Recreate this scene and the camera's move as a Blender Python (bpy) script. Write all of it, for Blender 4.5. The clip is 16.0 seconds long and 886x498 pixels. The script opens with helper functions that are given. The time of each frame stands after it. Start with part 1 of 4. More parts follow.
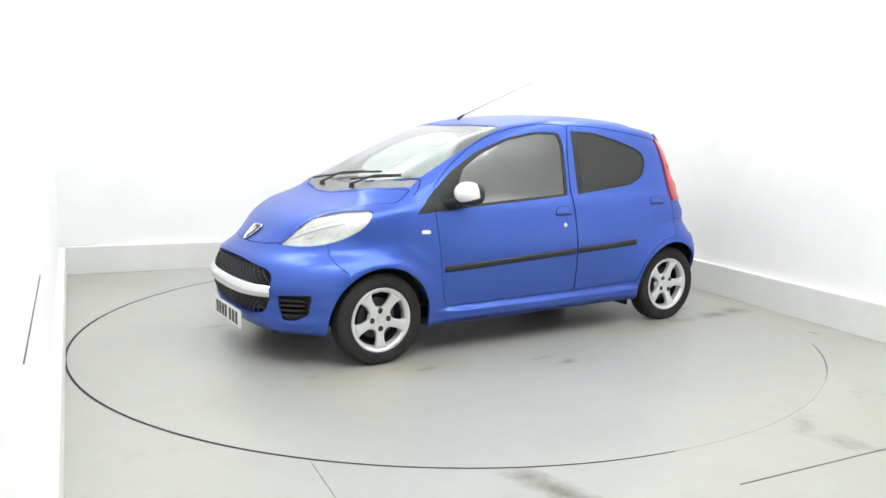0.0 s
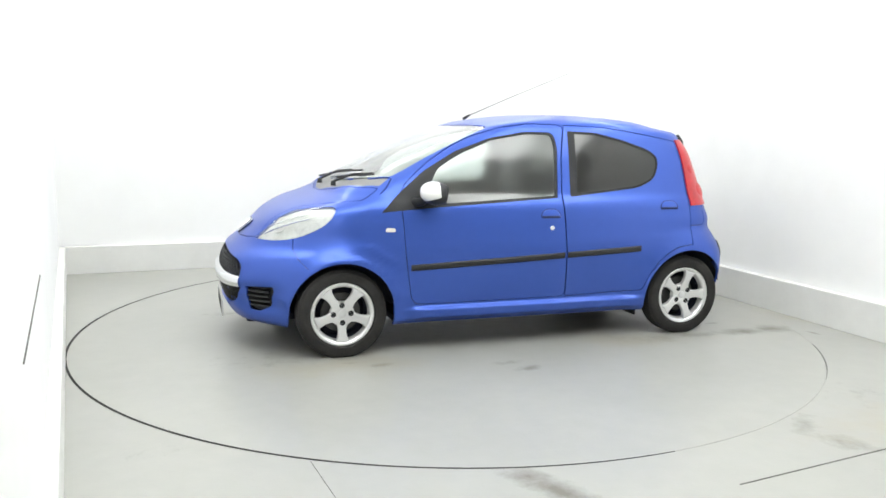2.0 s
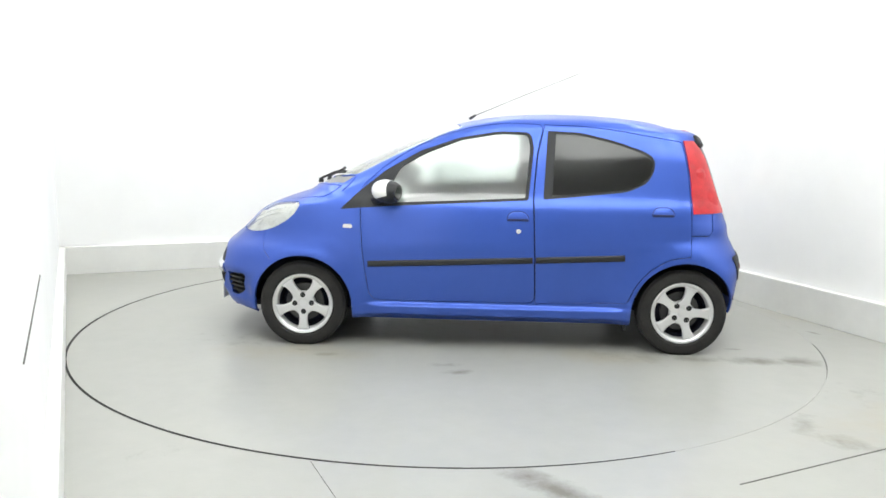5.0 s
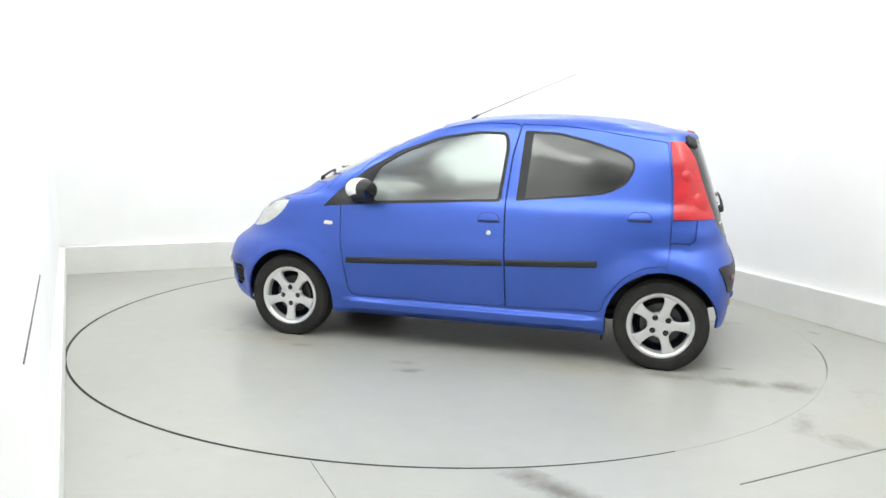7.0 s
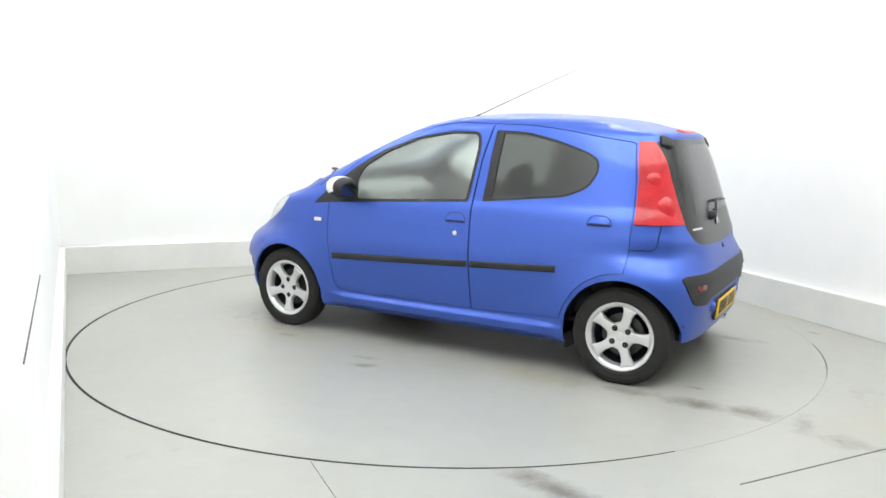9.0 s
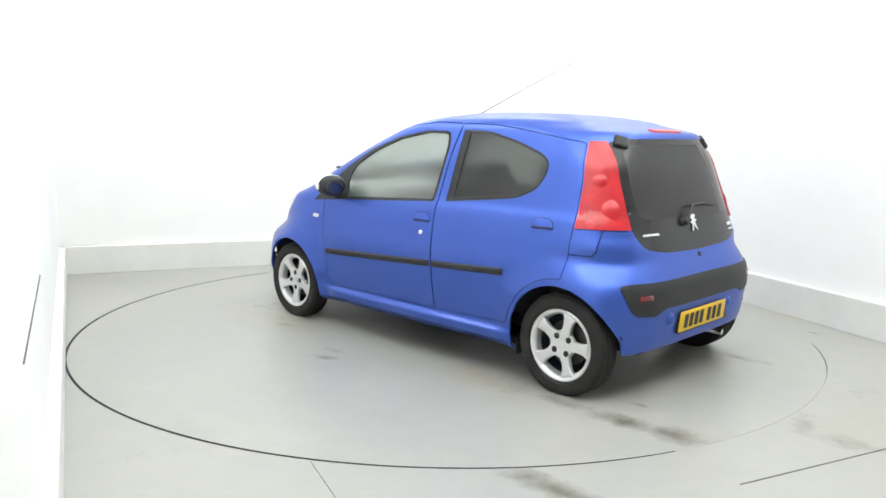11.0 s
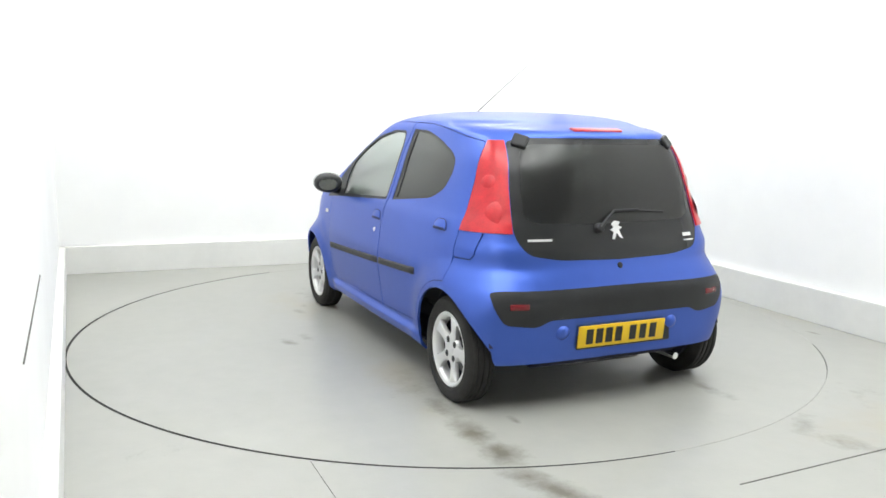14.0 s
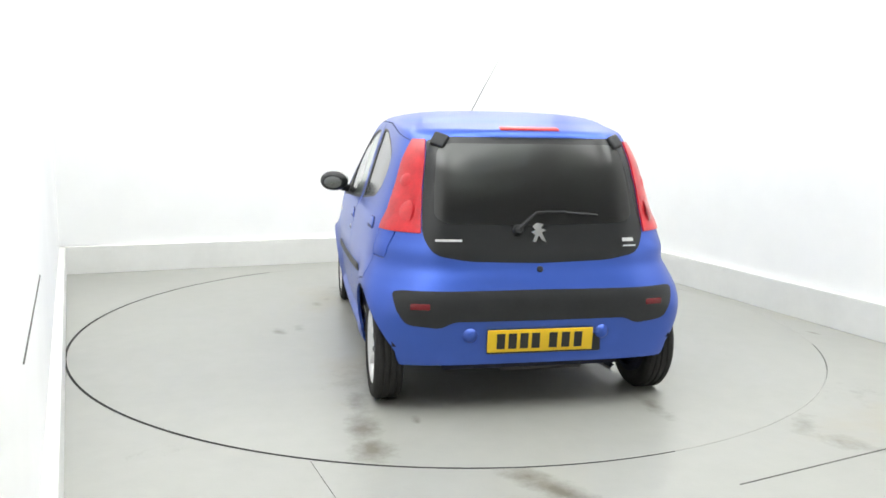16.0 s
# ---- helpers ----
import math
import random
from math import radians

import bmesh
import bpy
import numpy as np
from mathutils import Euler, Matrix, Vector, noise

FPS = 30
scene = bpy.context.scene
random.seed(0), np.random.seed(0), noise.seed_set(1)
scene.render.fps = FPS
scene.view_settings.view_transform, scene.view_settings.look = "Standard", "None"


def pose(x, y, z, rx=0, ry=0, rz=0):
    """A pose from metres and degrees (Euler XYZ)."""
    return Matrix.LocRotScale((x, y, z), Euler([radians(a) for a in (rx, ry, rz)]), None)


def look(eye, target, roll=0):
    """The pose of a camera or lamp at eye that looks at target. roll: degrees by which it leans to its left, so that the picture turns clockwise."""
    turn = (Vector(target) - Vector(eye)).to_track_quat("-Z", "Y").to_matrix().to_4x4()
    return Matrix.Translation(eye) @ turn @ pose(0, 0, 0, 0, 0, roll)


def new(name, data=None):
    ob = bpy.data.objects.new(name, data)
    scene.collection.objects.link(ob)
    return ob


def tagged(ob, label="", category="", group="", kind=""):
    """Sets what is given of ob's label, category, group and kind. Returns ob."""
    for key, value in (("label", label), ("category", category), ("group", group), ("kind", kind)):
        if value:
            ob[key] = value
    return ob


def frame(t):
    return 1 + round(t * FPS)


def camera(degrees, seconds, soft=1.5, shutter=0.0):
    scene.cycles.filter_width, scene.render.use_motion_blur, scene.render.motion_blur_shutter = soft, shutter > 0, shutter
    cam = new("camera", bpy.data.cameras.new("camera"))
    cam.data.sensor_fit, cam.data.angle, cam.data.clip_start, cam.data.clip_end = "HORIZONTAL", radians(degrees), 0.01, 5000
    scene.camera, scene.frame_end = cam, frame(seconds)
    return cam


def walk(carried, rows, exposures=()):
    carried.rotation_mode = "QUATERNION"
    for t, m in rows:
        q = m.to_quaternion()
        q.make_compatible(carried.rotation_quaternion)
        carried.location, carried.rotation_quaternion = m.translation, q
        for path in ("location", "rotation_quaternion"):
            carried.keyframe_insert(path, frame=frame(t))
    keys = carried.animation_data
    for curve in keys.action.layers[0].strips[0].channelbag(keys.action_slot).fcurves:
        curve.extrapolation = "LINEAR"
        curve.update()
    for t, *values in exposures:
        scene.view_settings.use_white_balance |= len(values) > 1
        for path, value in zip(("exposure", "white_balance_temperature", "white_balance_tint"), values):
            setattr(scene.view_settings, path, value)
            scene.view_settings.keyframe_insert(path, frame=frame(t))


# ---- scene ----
# The camera stands still on its mount; the turntable carries the car round.
cam = camera(58.66, 16.0, soft=1.6)
EYE = (0.0, -5.452, 1.355)
AIM = (-0.0058, -5.452 + 1.0, 1.355 - 0.15265)
walk(cam, [(0.0, look(EYE, AIM, 0.93)), (16.0, look(EYE, AIM, 0.93))])

# ---- light: a bright photo booth lit by unseen ceiling panels, some added as fill ----
world = bpy.data.worlds.new("world")
scene.world = world
world.use_nodes = True
world.node_tree.nodes["Background"].inputs[0].default_value = (0.9, 0.95, 1.0, 1)
world.node_tree.nodes["Background"].inputs[1].default_value = 0.05
scene.view_settings.exposure = 0.10
GLOW_WALL_FILL, GLOW_MID, GLOW_FRONT_FILL = 8.4, 1.1, 4.4  # brightness of the fill added along the walls, the panels over the turntable and the fill ahead of it


# ---- materials ----
def mat(name, color, rough=0.5, metal=0.0, coat=0.0, spec=0.5, emit=None, strength=0.0, trans=0.0, ior=1.45, alpha=1.0):
    m = bpy.data.materials.new(name)
    m.use_nodes = True
    b = m.node_tree.nodes["Principled BSDF"]
    b.inputs["Base Color"].default_value = (*color, 1)
    b.inputs["Roughness"].default_value = rough
    b.inputs["Metallic"].default_value = metal
    b.inputs["Coat Weight"].default_value = coat
    b.inputs["Coat Roughness"].default_value = 0.10
    b.inputs["Specular IOR Level"].default_value = spec
    b.inputs["Transmission Weight"].default_value = trans
    b.inputs["IOR"].default_value = ior
    b.inputs["Alpha"].default_value = alpha
    if emit:
        b.inputs["Emission Color"].default_value = (*emit, 1)
        b.inputs["Emission Strength"].default_value = strength
    return m


def node(m, kind, **inputs):
    n = m.node_tree.nodes.new(kind)
    for k, val in inputs.items():
        n.inputs[k].default_value = val
    return n


def vary(m, scale, amount, bump=0.0, bump_scale=None, rough=0.0, detail=6.0):
    """Mottles the base colour at two scales and adds fine relief."""
    t, L = m.node_tree, m.node_tree.links
    b = t.nodes["Principled BSDF"]
    tc = t.nodes.new("ShaderNodeTexCoord")
    n1 = node(m, "ShaderNodeTexNoise", Scale=scale, Detail=detail, Roughness=0.6)
    n2 = node(m, "ShaderNodeTexNoise", Scale=scale * 9, Detail=4.0, Roughness=0.6)
    L.new(tc.outputs["Object"], n1.inputs["Vector"])
    L.new(tc.outputs["Object"], n2.inputs["Vector"])
    mix = t.nodes.new("ShaderNodeMath")
    mix.operation = "MULTIPLY_ADD"
    L.new(n2.outputs["Fac"], mix.inputs[0])
    mix.inputs[1].default_value = 0.4
    L.new(n1.outputs["Fac"], mix.inputs[2])
    rng = node(m, "ShaderNodeMapRange")
    rng.inputs["From Min"].default_value, rng.inputs["From Max"].default_value = 0.4, 1.0
    rng.inputs["To Min"].default_value, rng.inputs["To Max"].default_value = 1 - amount, 1 + amount
    L.new(mix.outputs[0], rng.inputs["Value"])
    hsv = node(m, "ShaderNodeHueSaturation")
    hsv.inputs["Color"].default_value = b.inputs["Base Color"].default_value
    L.new(rng.outputs[0], hsv.inputs["Value"])
    L.new(hsv.outputs[0], b.inputs["Base Color"])
    if rough:
        r2 = node(m, "ShaderNodeMapRange")
        r0 = b.inputs["Roughness"].default_value
        r2.inputs["To Min"].default_value, r2.inputs["To Max"].default_value = max(r0 - rough, 0.02), r0 + rough
        L.new(n1.outputs["Fac"], r2.inputs["Value"])
        L.new(r2.outputs[0], b.inputs["Roughness"])
    if bump:
        n3 = node(m, "ShaderNodeTexNoise", Scale=bump_scale or scale * 12, Detail=3.0)
        L.new(tc.outputs["Object"], n3.inputs["Vector"])
        bp = node(m, "ShaderNodeBump", Strength=bump, Distance=0.004)
        L.new(n3.outputs["Fac"], bp.inputs["Height"])
        L.new(bp.outputs[0], b.inputs["Normal"])
    return hsv


M = {}
M["paint"] = mat("blue_metallic_paint", (0.052, 0.116, 0.495), 0.34, 0.62, coat=0.55)
M["paint"].node_tree.nodes["Principled BSDF"].inputs["Coat Roughness"].default_value = 0.18
M["paint"].node_tree.nodes["Principled BSDF"].inputs["Specular Tint"].default_value = (0.28, 0.34, 0.70, 1)
vary(M["paint"], 2.0, 0.05, bump=0.02, bump_scale=600)
M["dark"] = mat("black_plastic", (0.018, 0.019, 0.021), 0.5)
vary(M["dark"], 6.0, 0.25, bump=0.15, bump_scale=500)
M["seam"] = mat("shadow_gap_rubber", (0.012, 0.014, 0.03), 0.8)
M["shut"] = mat("shut_line_shadow", (0.018, 0.03, 0.11), 0.7)
M["rubber"] = mat("tyre_rubber", (0.026, 0.025, 0.0245), 0.8, spec=0.35)
vary(M["rubber"], 9.0, 0.35, bump=0.25, bump_scale=160)
M["alloy"] = mat("silver_alloy", (0.74, 0.74, 0.745), 0.34, 0.6)
vary(M["alloy"], 7.0, 0.06)
M["chrome"] = mat("chrome", (0.86, 0.87, 0.88), 0.1, 1.0)
M["steel"] = mat("dull_brake_steel", (0.32, 0.31, 0.30), 0.45, 0.9)
vary(M["steel"], 14.0, 0.3)
M["disc_steel"] = mat("dark_brake_steel", (0.10, 0.10, 0.10), 0.5, 0.8)
M["white"] = mat("white_gloss_paint", (0.82, 0.82, 0.80), 0.25, coat=0.6)
M["red"] = mat("red_lamp_lens", (0.50, 0.014, 0.022), 0.28, coat=0.35)
vary(M["red"], 14.0, 0.3)
M["reflector"] = mat("lamp_reflector", (0.68, 0.685, 0.66), 0.3, 0.35)
vary(M["reflector"], 9.0, 0.35)


def sheet(name, tint, ior=1.45, rough=0.03, haze=0.0, gloss=2.0):
    """A thin pane: it lets tinted light through and mirrors by Fresnel."""
    m = bpy.data.materials.new(name)
    m.use_nodes = True
    t = m.node_tree
    t.nodes.remove(t.nodes["Principled BSDF"])
    tr = node(m, "ShaderNodeBsdfTransparent", Color=(*tint, 1))
    gl = node(m, "ShaderNodeBsdfGlossy", Color=(1, 1, 1, 1), Roughness=rough)
    clear = tr.outputs[0]
    if haze:  # hazed pane: part of the light is scattered a little on its way through
        rf = node(m, "ShaderNodeBsdfRefraction", Color=(*tint, 1), Roughness=0.42, IOR=1.12)
        hz = t.nodes.new("ShaderNodeMixShader")
        hz.inputs[0].default_value = haze
        t.links.new(tr.outputs[0], hz.inputs[1])
        t.links.new(rf.outputs[0], hz.inputs[2])
        clear = hz.outputs[0]
    lw = node(m, "ShaderNodeLayerWeight", Blend=0.5)
    p5 = t.nodes.new("ShaderNodeMath")
    p5.operation = "POWER"
    p5.inputs[1].default_value = 5.0
    t.links.new(lw.outputs["Facing"], p5.inputs[0])
    f0 = ((ior - 1) / (ior + 1)) ** 2
    sc = t.nodes.new("ShaderNodeMath")
    sc.operation = "MULTIPLY_ADD"
    sc.inputs[1].default_value, sc.inputs[2].default_value = 1 - f0, f0 * gloss
    t.links.new(p5.outputs[0], sc.inputs[0])
    mx = t.nodes.new("ShaderNodeMixShader")
    t.links.new(sc.outputs[0], mx.inputs[0])
    t.links.new(clear, mx.inputs[1])
    t.links.new(gl.outputs[0], mx.inputs[2])
    t.links.new(mx.outputs[0], t.nodes["Material Output"].inputs["Surface"])
    return m


M["glass"] = sheet("green_tinted_glass", (0.90, 0.97, 0.93), 1.6, 0.14, haze=0.85, gloss=2.4)
M["screen"] = sheet("hazed_windscreen", (0.88, 0.95, 0.90), 1.5, 0.22, haze=0.35, gloss=2.8)
M["privacy"] = sheet("dark_privacy_glass", (0.15, 0.157, 0.152), 1.5, 0.12, haze=0.8, gloss=1.6)
M["rear_pane"] = sheet("smoked_rear_pane", (0.11, 0.116, 0.112), 1.5, 0.20, haze=0.7, gloss=1.4)
M["lens"] = sheet("clear_lamp_lens", (0.95, 0.96, 0.95), 1.5, 0.08)
M["backglass"] = mat("smoked_tailgate_glass", (0.018, 0.019, 0.020), 0.24, spec=0.5)
M["seat"] = mat("grey_seat_cloth", (0.09, 0.09, 0.095), 0.9)
vary(M["seat"], 12.0, 0.2, bump=0.2, bump_scale=300)
M["trim"] = mat("cabin_trim", (0.26, 0.26, 0.26), 0.7)
vary(M["trim"], 6.0, 0.15)
M["mirror"] = mat("mirror_glass", (0.22, 0.23, 0.23), 0.12, 1.0)
M["dark_red"] = mat("dark_red_reflector", (0.16, 0.01, 0.015), 0.2, coat=0.5)
M["plate_y"] = mat("yellow_plate", (0.80, 0.52, 0.02), 0.4)
M["plate_w"] = mat("white_plate", (0.8, 0.8, 0.78), 0.4)
M["amber"] = mat("indicator_lens", (0.78, 0.76, 0.70), 0.2, coat=0.5)
M["ink"] = mat("black_ink", (0.02, 0.02, 0.02), 0.5)

def blemish(m, spots, color, fine=7.0):
    """Worn stains on a painted floor: oval patches (x, y, length, width, turn, strength) broken up by noise."""
    t, L = m.node_tree, m.node_tree.links
    b = t.nodes["Principled BSDF"]
    tc = t.nodes.new("ShaderNodeTexCoord")
    nz = node(m, "ShaderNodeTexNoise", Scale=fine, Detail=7.0, Roughness=0.68)
    L.new(tc.outputs["Object"], nz.inputs["Vector"])
    total = None
    for x, y, lx, ly, turn, k in spots:
        mp = t.nodes.new("ShaderNodeMapping")
        mp.vector_type = "TEXTURE"
        mp.inputs["Location"].default_value = (x, y, 0)
        mp.inputs["Rotation"].default_value = (0, 0, radians(turn))
        mp.inputs["Scale"].default_value = (lx, ly, 1)
        L.new(tc.outputs["Object"], mp.inputs["Vector"])
        ln = t.nodes.new("ShaderNodeVectorMath")
        ln.operation = "LENGTH"
        L.new(mp.outputs[0], ln.inputs[0])
        r = node(m, "ShaderNodeMapRange")
        r.inputs["From Min"].default_value, r.inputs["From Max"].default_value = 0.0, 1.0
        r.inputs["To Min"].default_value, r.inputs["To Max"].default_value = k, 0.0
        L.new(ln.outputs["Value"], r.inputs["Value"])
        if total is None:
            total = r.outputs[0]
        else:
            mxm = t.nodes.new("ShaderNodeMath")
            mxm.operation = "MAXIMUM"
            L.new(total, mxm.inputs[0])
            L.new(r.outputs[0], mxm.inputs[1])
            total = mxm.outputs[0]
    ad = t.nodes.new("ShaderNodeMath")
    ad.operation = "ADD"
    L.new(total, ad.inputs[0])
    L.new(nz.outputs["Fac"], ad.inputs[1])
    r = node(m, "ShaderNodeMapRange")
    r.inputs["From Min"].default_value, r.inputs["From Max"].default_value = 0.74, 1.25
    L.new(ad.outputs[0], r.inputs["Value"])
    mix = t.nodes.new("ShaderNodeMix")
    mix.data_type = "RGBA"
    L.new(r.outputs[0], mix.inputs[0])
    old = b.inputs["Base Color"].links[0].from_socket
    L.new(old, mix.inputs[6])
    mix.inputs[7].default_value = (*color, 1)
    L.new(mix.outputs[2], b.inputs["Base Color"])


for key in ("floor", "disc"):
    M[key] = mat("grey_painted_" + key, (0.362, 0.364, 0.336), 0.36, coat=0.10)
    vary(M[key], 0.9, 0.09, bump=0.06, bump_scale=60, rough=0.05)
blemish(M["floor"], [(0.33, -2.50, 0.20, 0.12, -40, 0.80), (0.44, -2.62, 0.34, 0.13, -42, 0.85), (1.70, -1.88, 0.28, 0.12, 60, 0.52), (1.78, -2.08, 0.36, 0.15, -40, 0.55),
                     (2.54, -0.13, 0.09, 0.03, -60, 0.9), (-1.2, -2.3, 0.6, 0.25, 20, 0.22), (2.2, -1.4, 0.9, 0.6, 0, 0.25), (2.2, -2.2, 0.8, 0.5, 20, 0.34), (1.0, -3.0, 0.8, 0.4, 0, 0.25)], (0.165, 0.155, 0.125), 9.0)
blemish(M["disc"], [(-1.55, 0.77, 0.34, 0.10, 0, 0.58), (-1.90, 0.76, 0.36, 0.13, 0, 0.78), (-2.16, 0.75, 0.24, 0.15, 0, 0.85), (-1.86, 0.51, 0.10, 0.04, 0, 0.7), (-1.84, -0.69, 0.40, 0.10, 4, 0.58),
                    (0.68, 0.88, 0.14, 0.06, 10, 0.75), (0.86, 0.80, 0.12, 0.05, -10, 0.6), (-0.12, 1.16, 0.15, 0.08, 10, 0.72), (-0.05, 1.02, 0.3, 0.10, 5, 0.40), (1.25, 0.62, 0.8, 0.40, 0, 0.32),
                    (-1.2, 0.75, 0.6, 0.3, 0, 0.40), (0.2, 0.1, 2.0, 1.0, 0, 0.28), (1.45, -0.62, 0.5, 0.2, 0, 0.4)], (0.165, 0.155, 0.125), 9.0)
# thin beige tyre dust
blemish(M["disc"], [(0.9, 0.85, 1.0, 0.42, 0, 0.50), (-1.0, 0.80, 1.1, 0.34, 0, 0.46), (0.9, -0.85, 1.0, 0.4, 0, 0.45), (-1.0, -0.8, 1.0, 0.4, 0, 0.45), (0.0, 0.0, 1.7, 0.8, 0, 0.34)], (0.36, 0.325, 0.24), 2.6)
# broad warm beige patches at the back and right of the fixed floor
blemish(M["floor"], [(0.6, 2.6, 2.4, 0.5, 22, 0.42), (2.7, 0.4, 1.8, 0.6, -60, 0.40), (2.1, -1.9, 1.2, 0.6, 20, 0.42)], (0.37, 0.335, 0.25), 2.6)
M["wall"] = mat("white_wall_paint", (0.90, 0.90, 0.895), 0.85)
vary(M["wall"], 0.35, 0.05, bump=0.03, bump_scale=40)
M["kerb"] = mat("pale_grey_skirting_paint", (0.74, 0.74, 0.715), 0.6)
vary(M["kerb"], 1.2, 0.07, bump=0.05)
M["glow_wall_fill"] = mat("wall_fill_diffuser", (0.9, 0.9, 0.9), 0.6, emit=(0.98, 1.0, 0.975), strength=GLOW_WALL_FILL)
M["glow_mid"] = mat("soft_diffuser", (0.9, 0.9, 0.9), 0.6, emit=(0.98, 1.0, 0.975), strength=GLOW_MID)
M["glow_front_fill"] = mat("front_fill_diffuser", (0.9, 0.9, 0.9), 0.6, emit=(0.98, 1.0, 0.975), strength=GLOW_FRONT_FILL)
M["frame"] = mat("white_metal_frame", (0.75, 0.75, 0.75), 0.5)
M["gap"] = mat("dark_joint", (0.03, 0.03, 0.03), 0.9)
M["rim_pale"] = mat("painted_edge", (0.40, 0.40, 0.37), 0.5)
vary(M["rim_pale"], 3.0, 0.2)
M["joint"] = mat("worn_joint", (0.16, 0.16, 0.15), 0.9)
vary(M["joint"], 5.0, 0.5)


# ---- mesh helpers ----
def link_bm(name, bm, material, parent=None, label="", smooth=None):
    me = bpy.data.meshes.new(name)
    bm.normal_update()
    bm.to_mesh(me)
    bm.free()
    me.materials.append(M[material])
    if smooth is not None:
        me.shade_smooth()
        if smooth < 180:
            me.set_sharp_from_angle(angle=radians(smooth))
    ob = new(name, me)
    if parent is not None:
        ob.parent = parent
    if label:
        ob["label"] = label
    return ob


def part(name, bm, material, parent, label="", smooth=35):
    return link_bm(name, bm, material, parent, label, smooth)


def box_bm(sx, sy, sz, m=Matrix(), bevel=0.0, seg=2, bm=None):
    bm = bm or bmesh.new()
    r = bmesh.ops.create_cube(bm, size=1.0, matrix=m @ Matrix.Diagonal((sx, sy, sz, 1)))
    if bevel:
        es = list({e for v in r["verts"] for e in v.link_edges})
        bmesh.ops.bevel(bm, geom=es, offset=bevel, segments=seg, affect="EDGES", profile=0.5)
    return bm


def lathe(profile, m=Matrix(), n=48, bm=None, closed=False):
    """Turns (radius, height) pairs about the local z axis."""
    bm = bm or bmesh.new()
    rings = []
    for r, h in profile:
        rings.append([bm.verts.new(m @ Vector((r * math.cos(2 * math.pi * i / n), r * math.sin(2 * math.pi * i / n), h))) for i in range(n)])
    pairs = list(zip(rings, rings[1:])) + ([(rings[-1], rings[0])] if closed else [])
    for a, b in pairs:
        for i in range(n):
            bm.faces.new((a[i], a[(i + 1) % n], b[(i + 1) % n], b[i]))
    return bm


def prism(poly, m, depth, bm=None):
    """A flat outline in local xy, extruded along local z."""
    bm = bm or bmesh.new()
    a = [bm.verts.new(m @ Vector((x, y, 0))) for x, y in poly]
    b = [bm.verts.new(m @ Vector((x, y, depth))) for x, y in poly]
    n = len(poly)
    bm.faces.new(b)
    bm.faces.new(a[::-1])
    for i in range(n):
        bm.faces.new((a[i], a[(i + 1) % n], b[(i + 1) % n], b[i]))
    bmesh.ops.recalc_face_normals(bm, faces=bm.faces)
    return bm


def tube(points, r, n=8, bm=None, r_end=None):
    """A round bar along a line of points, with closed ends."""
    bm = bm or bmesh.new()
    pts = [Vector(p) for p in points]
    rings = []
    for i, p in enumerate(pts):
        d = (pts[min(i + 1, len(pts) - 1)] - pts[max(i - 1, 0)]).normalized()
        side = d.cross(Vector((0, 0, 1)))
        side = side.normalized() if side.length > 1e-4 else Vector((1, 0, 0))
        up = side.cross(d)
        rr = r if r_end is None else r + (r_end - r) * i / (len(pts) - 1)
        rings.append([bm.verts.new(p + side * rr * math.cos(2 * math.pi * k / n) + up * rr * math.sin(2 * math.pi * k / n)) for k in range(n)])
    for a, b in zip(rings, rings[1:]):
        for k in range(n):
            bm.faces.new((a[k], a[(k + 1) % n], b[(k + 1) % n], b[k]))
    bm.faces.new(rings[0][::-1])
    bm.faces.new(rings[-1])
    bmesh.ops.recalc_face_normals(bm, faces=bm.faces)
    return bm


def rounded(pts, r=0.02, n=5):
    """A closed outline with its corners rounded; a point may bring its own radius."""
    out = []
    N = len(pts)
    for i in range(N):
        p = Vector(pts[i][:2])
        rr = pts[i][2] if len(pts[i]) > 2 else r
        a, b = Vector(pts[i - 1][:2]) - p, Vector(pts[(i + 1) % N][:2]) - p
        if rr <= 0:
            out.append(tuple(p))
            continue
        d = min(rr, 0.45 * a.length, 0.45 * b.length)
        p0, p1 = p + a.normalized() * d, p + b.normalized() * d
        for k in range(n):
            t = k / (n - 1)
            out.append(tuple(p0 * (1 - t) ** 2 + p * 2 * t * (1 - t) + p1 * t * t))
    return out


def offset(poly, d):
    """The outline moved outward by d."""
    N = len(poly)
    area = sum(poly[i][0] * poly[(i + 1) % N][1] - poly[(i + 1) % N][0] * poly[i][1] for i in range(N))
    s = 1 if area > 0 else -1
    out = []
    for i in range(N):
        p = Vector(poly[i])
        a, b = p - Vector(poly[i - 1]), Vector(poly[(i + 1) % N]) - p
        if a.length < 1e-7 or b.length < 1e-7:
            out.append(tuple(p))
            continue
        na, nb = Vector((a.y, -a.x)).normalized() * s, Vector((b.y, -b.x)).normalized() * s
        k = na + nb
        k = k / max(k.length_squared / 2, 0.5)
        out.append(tuple(p + k * d))
    return out


def inside(poly, x, y):
    c, j = False, len(poly) - 1
    for i in range(len(poly)):
        xi, yi = poly[i]
        xj, yj = poly[j]
        if (yi > y) != (yj > y) and x < (xj - xi) * (y - yi) / (yj - yi) + xi:
            c = not c
        j = i
    return c


# ---- the booth: floor, skirting, walls, ceiling, turntable ----
TURN = 22.0  # degrees by which the booth stands askew to the camera
RU = Vector((math.cos(radians(TURN)), math.sin(radians(TURN)), 0))
RV = Vector((-RU.y, RU.x, 0))


def booth(u, v, z=0.0):
    return RU * u + RV * v + Vector((0, 0, z))


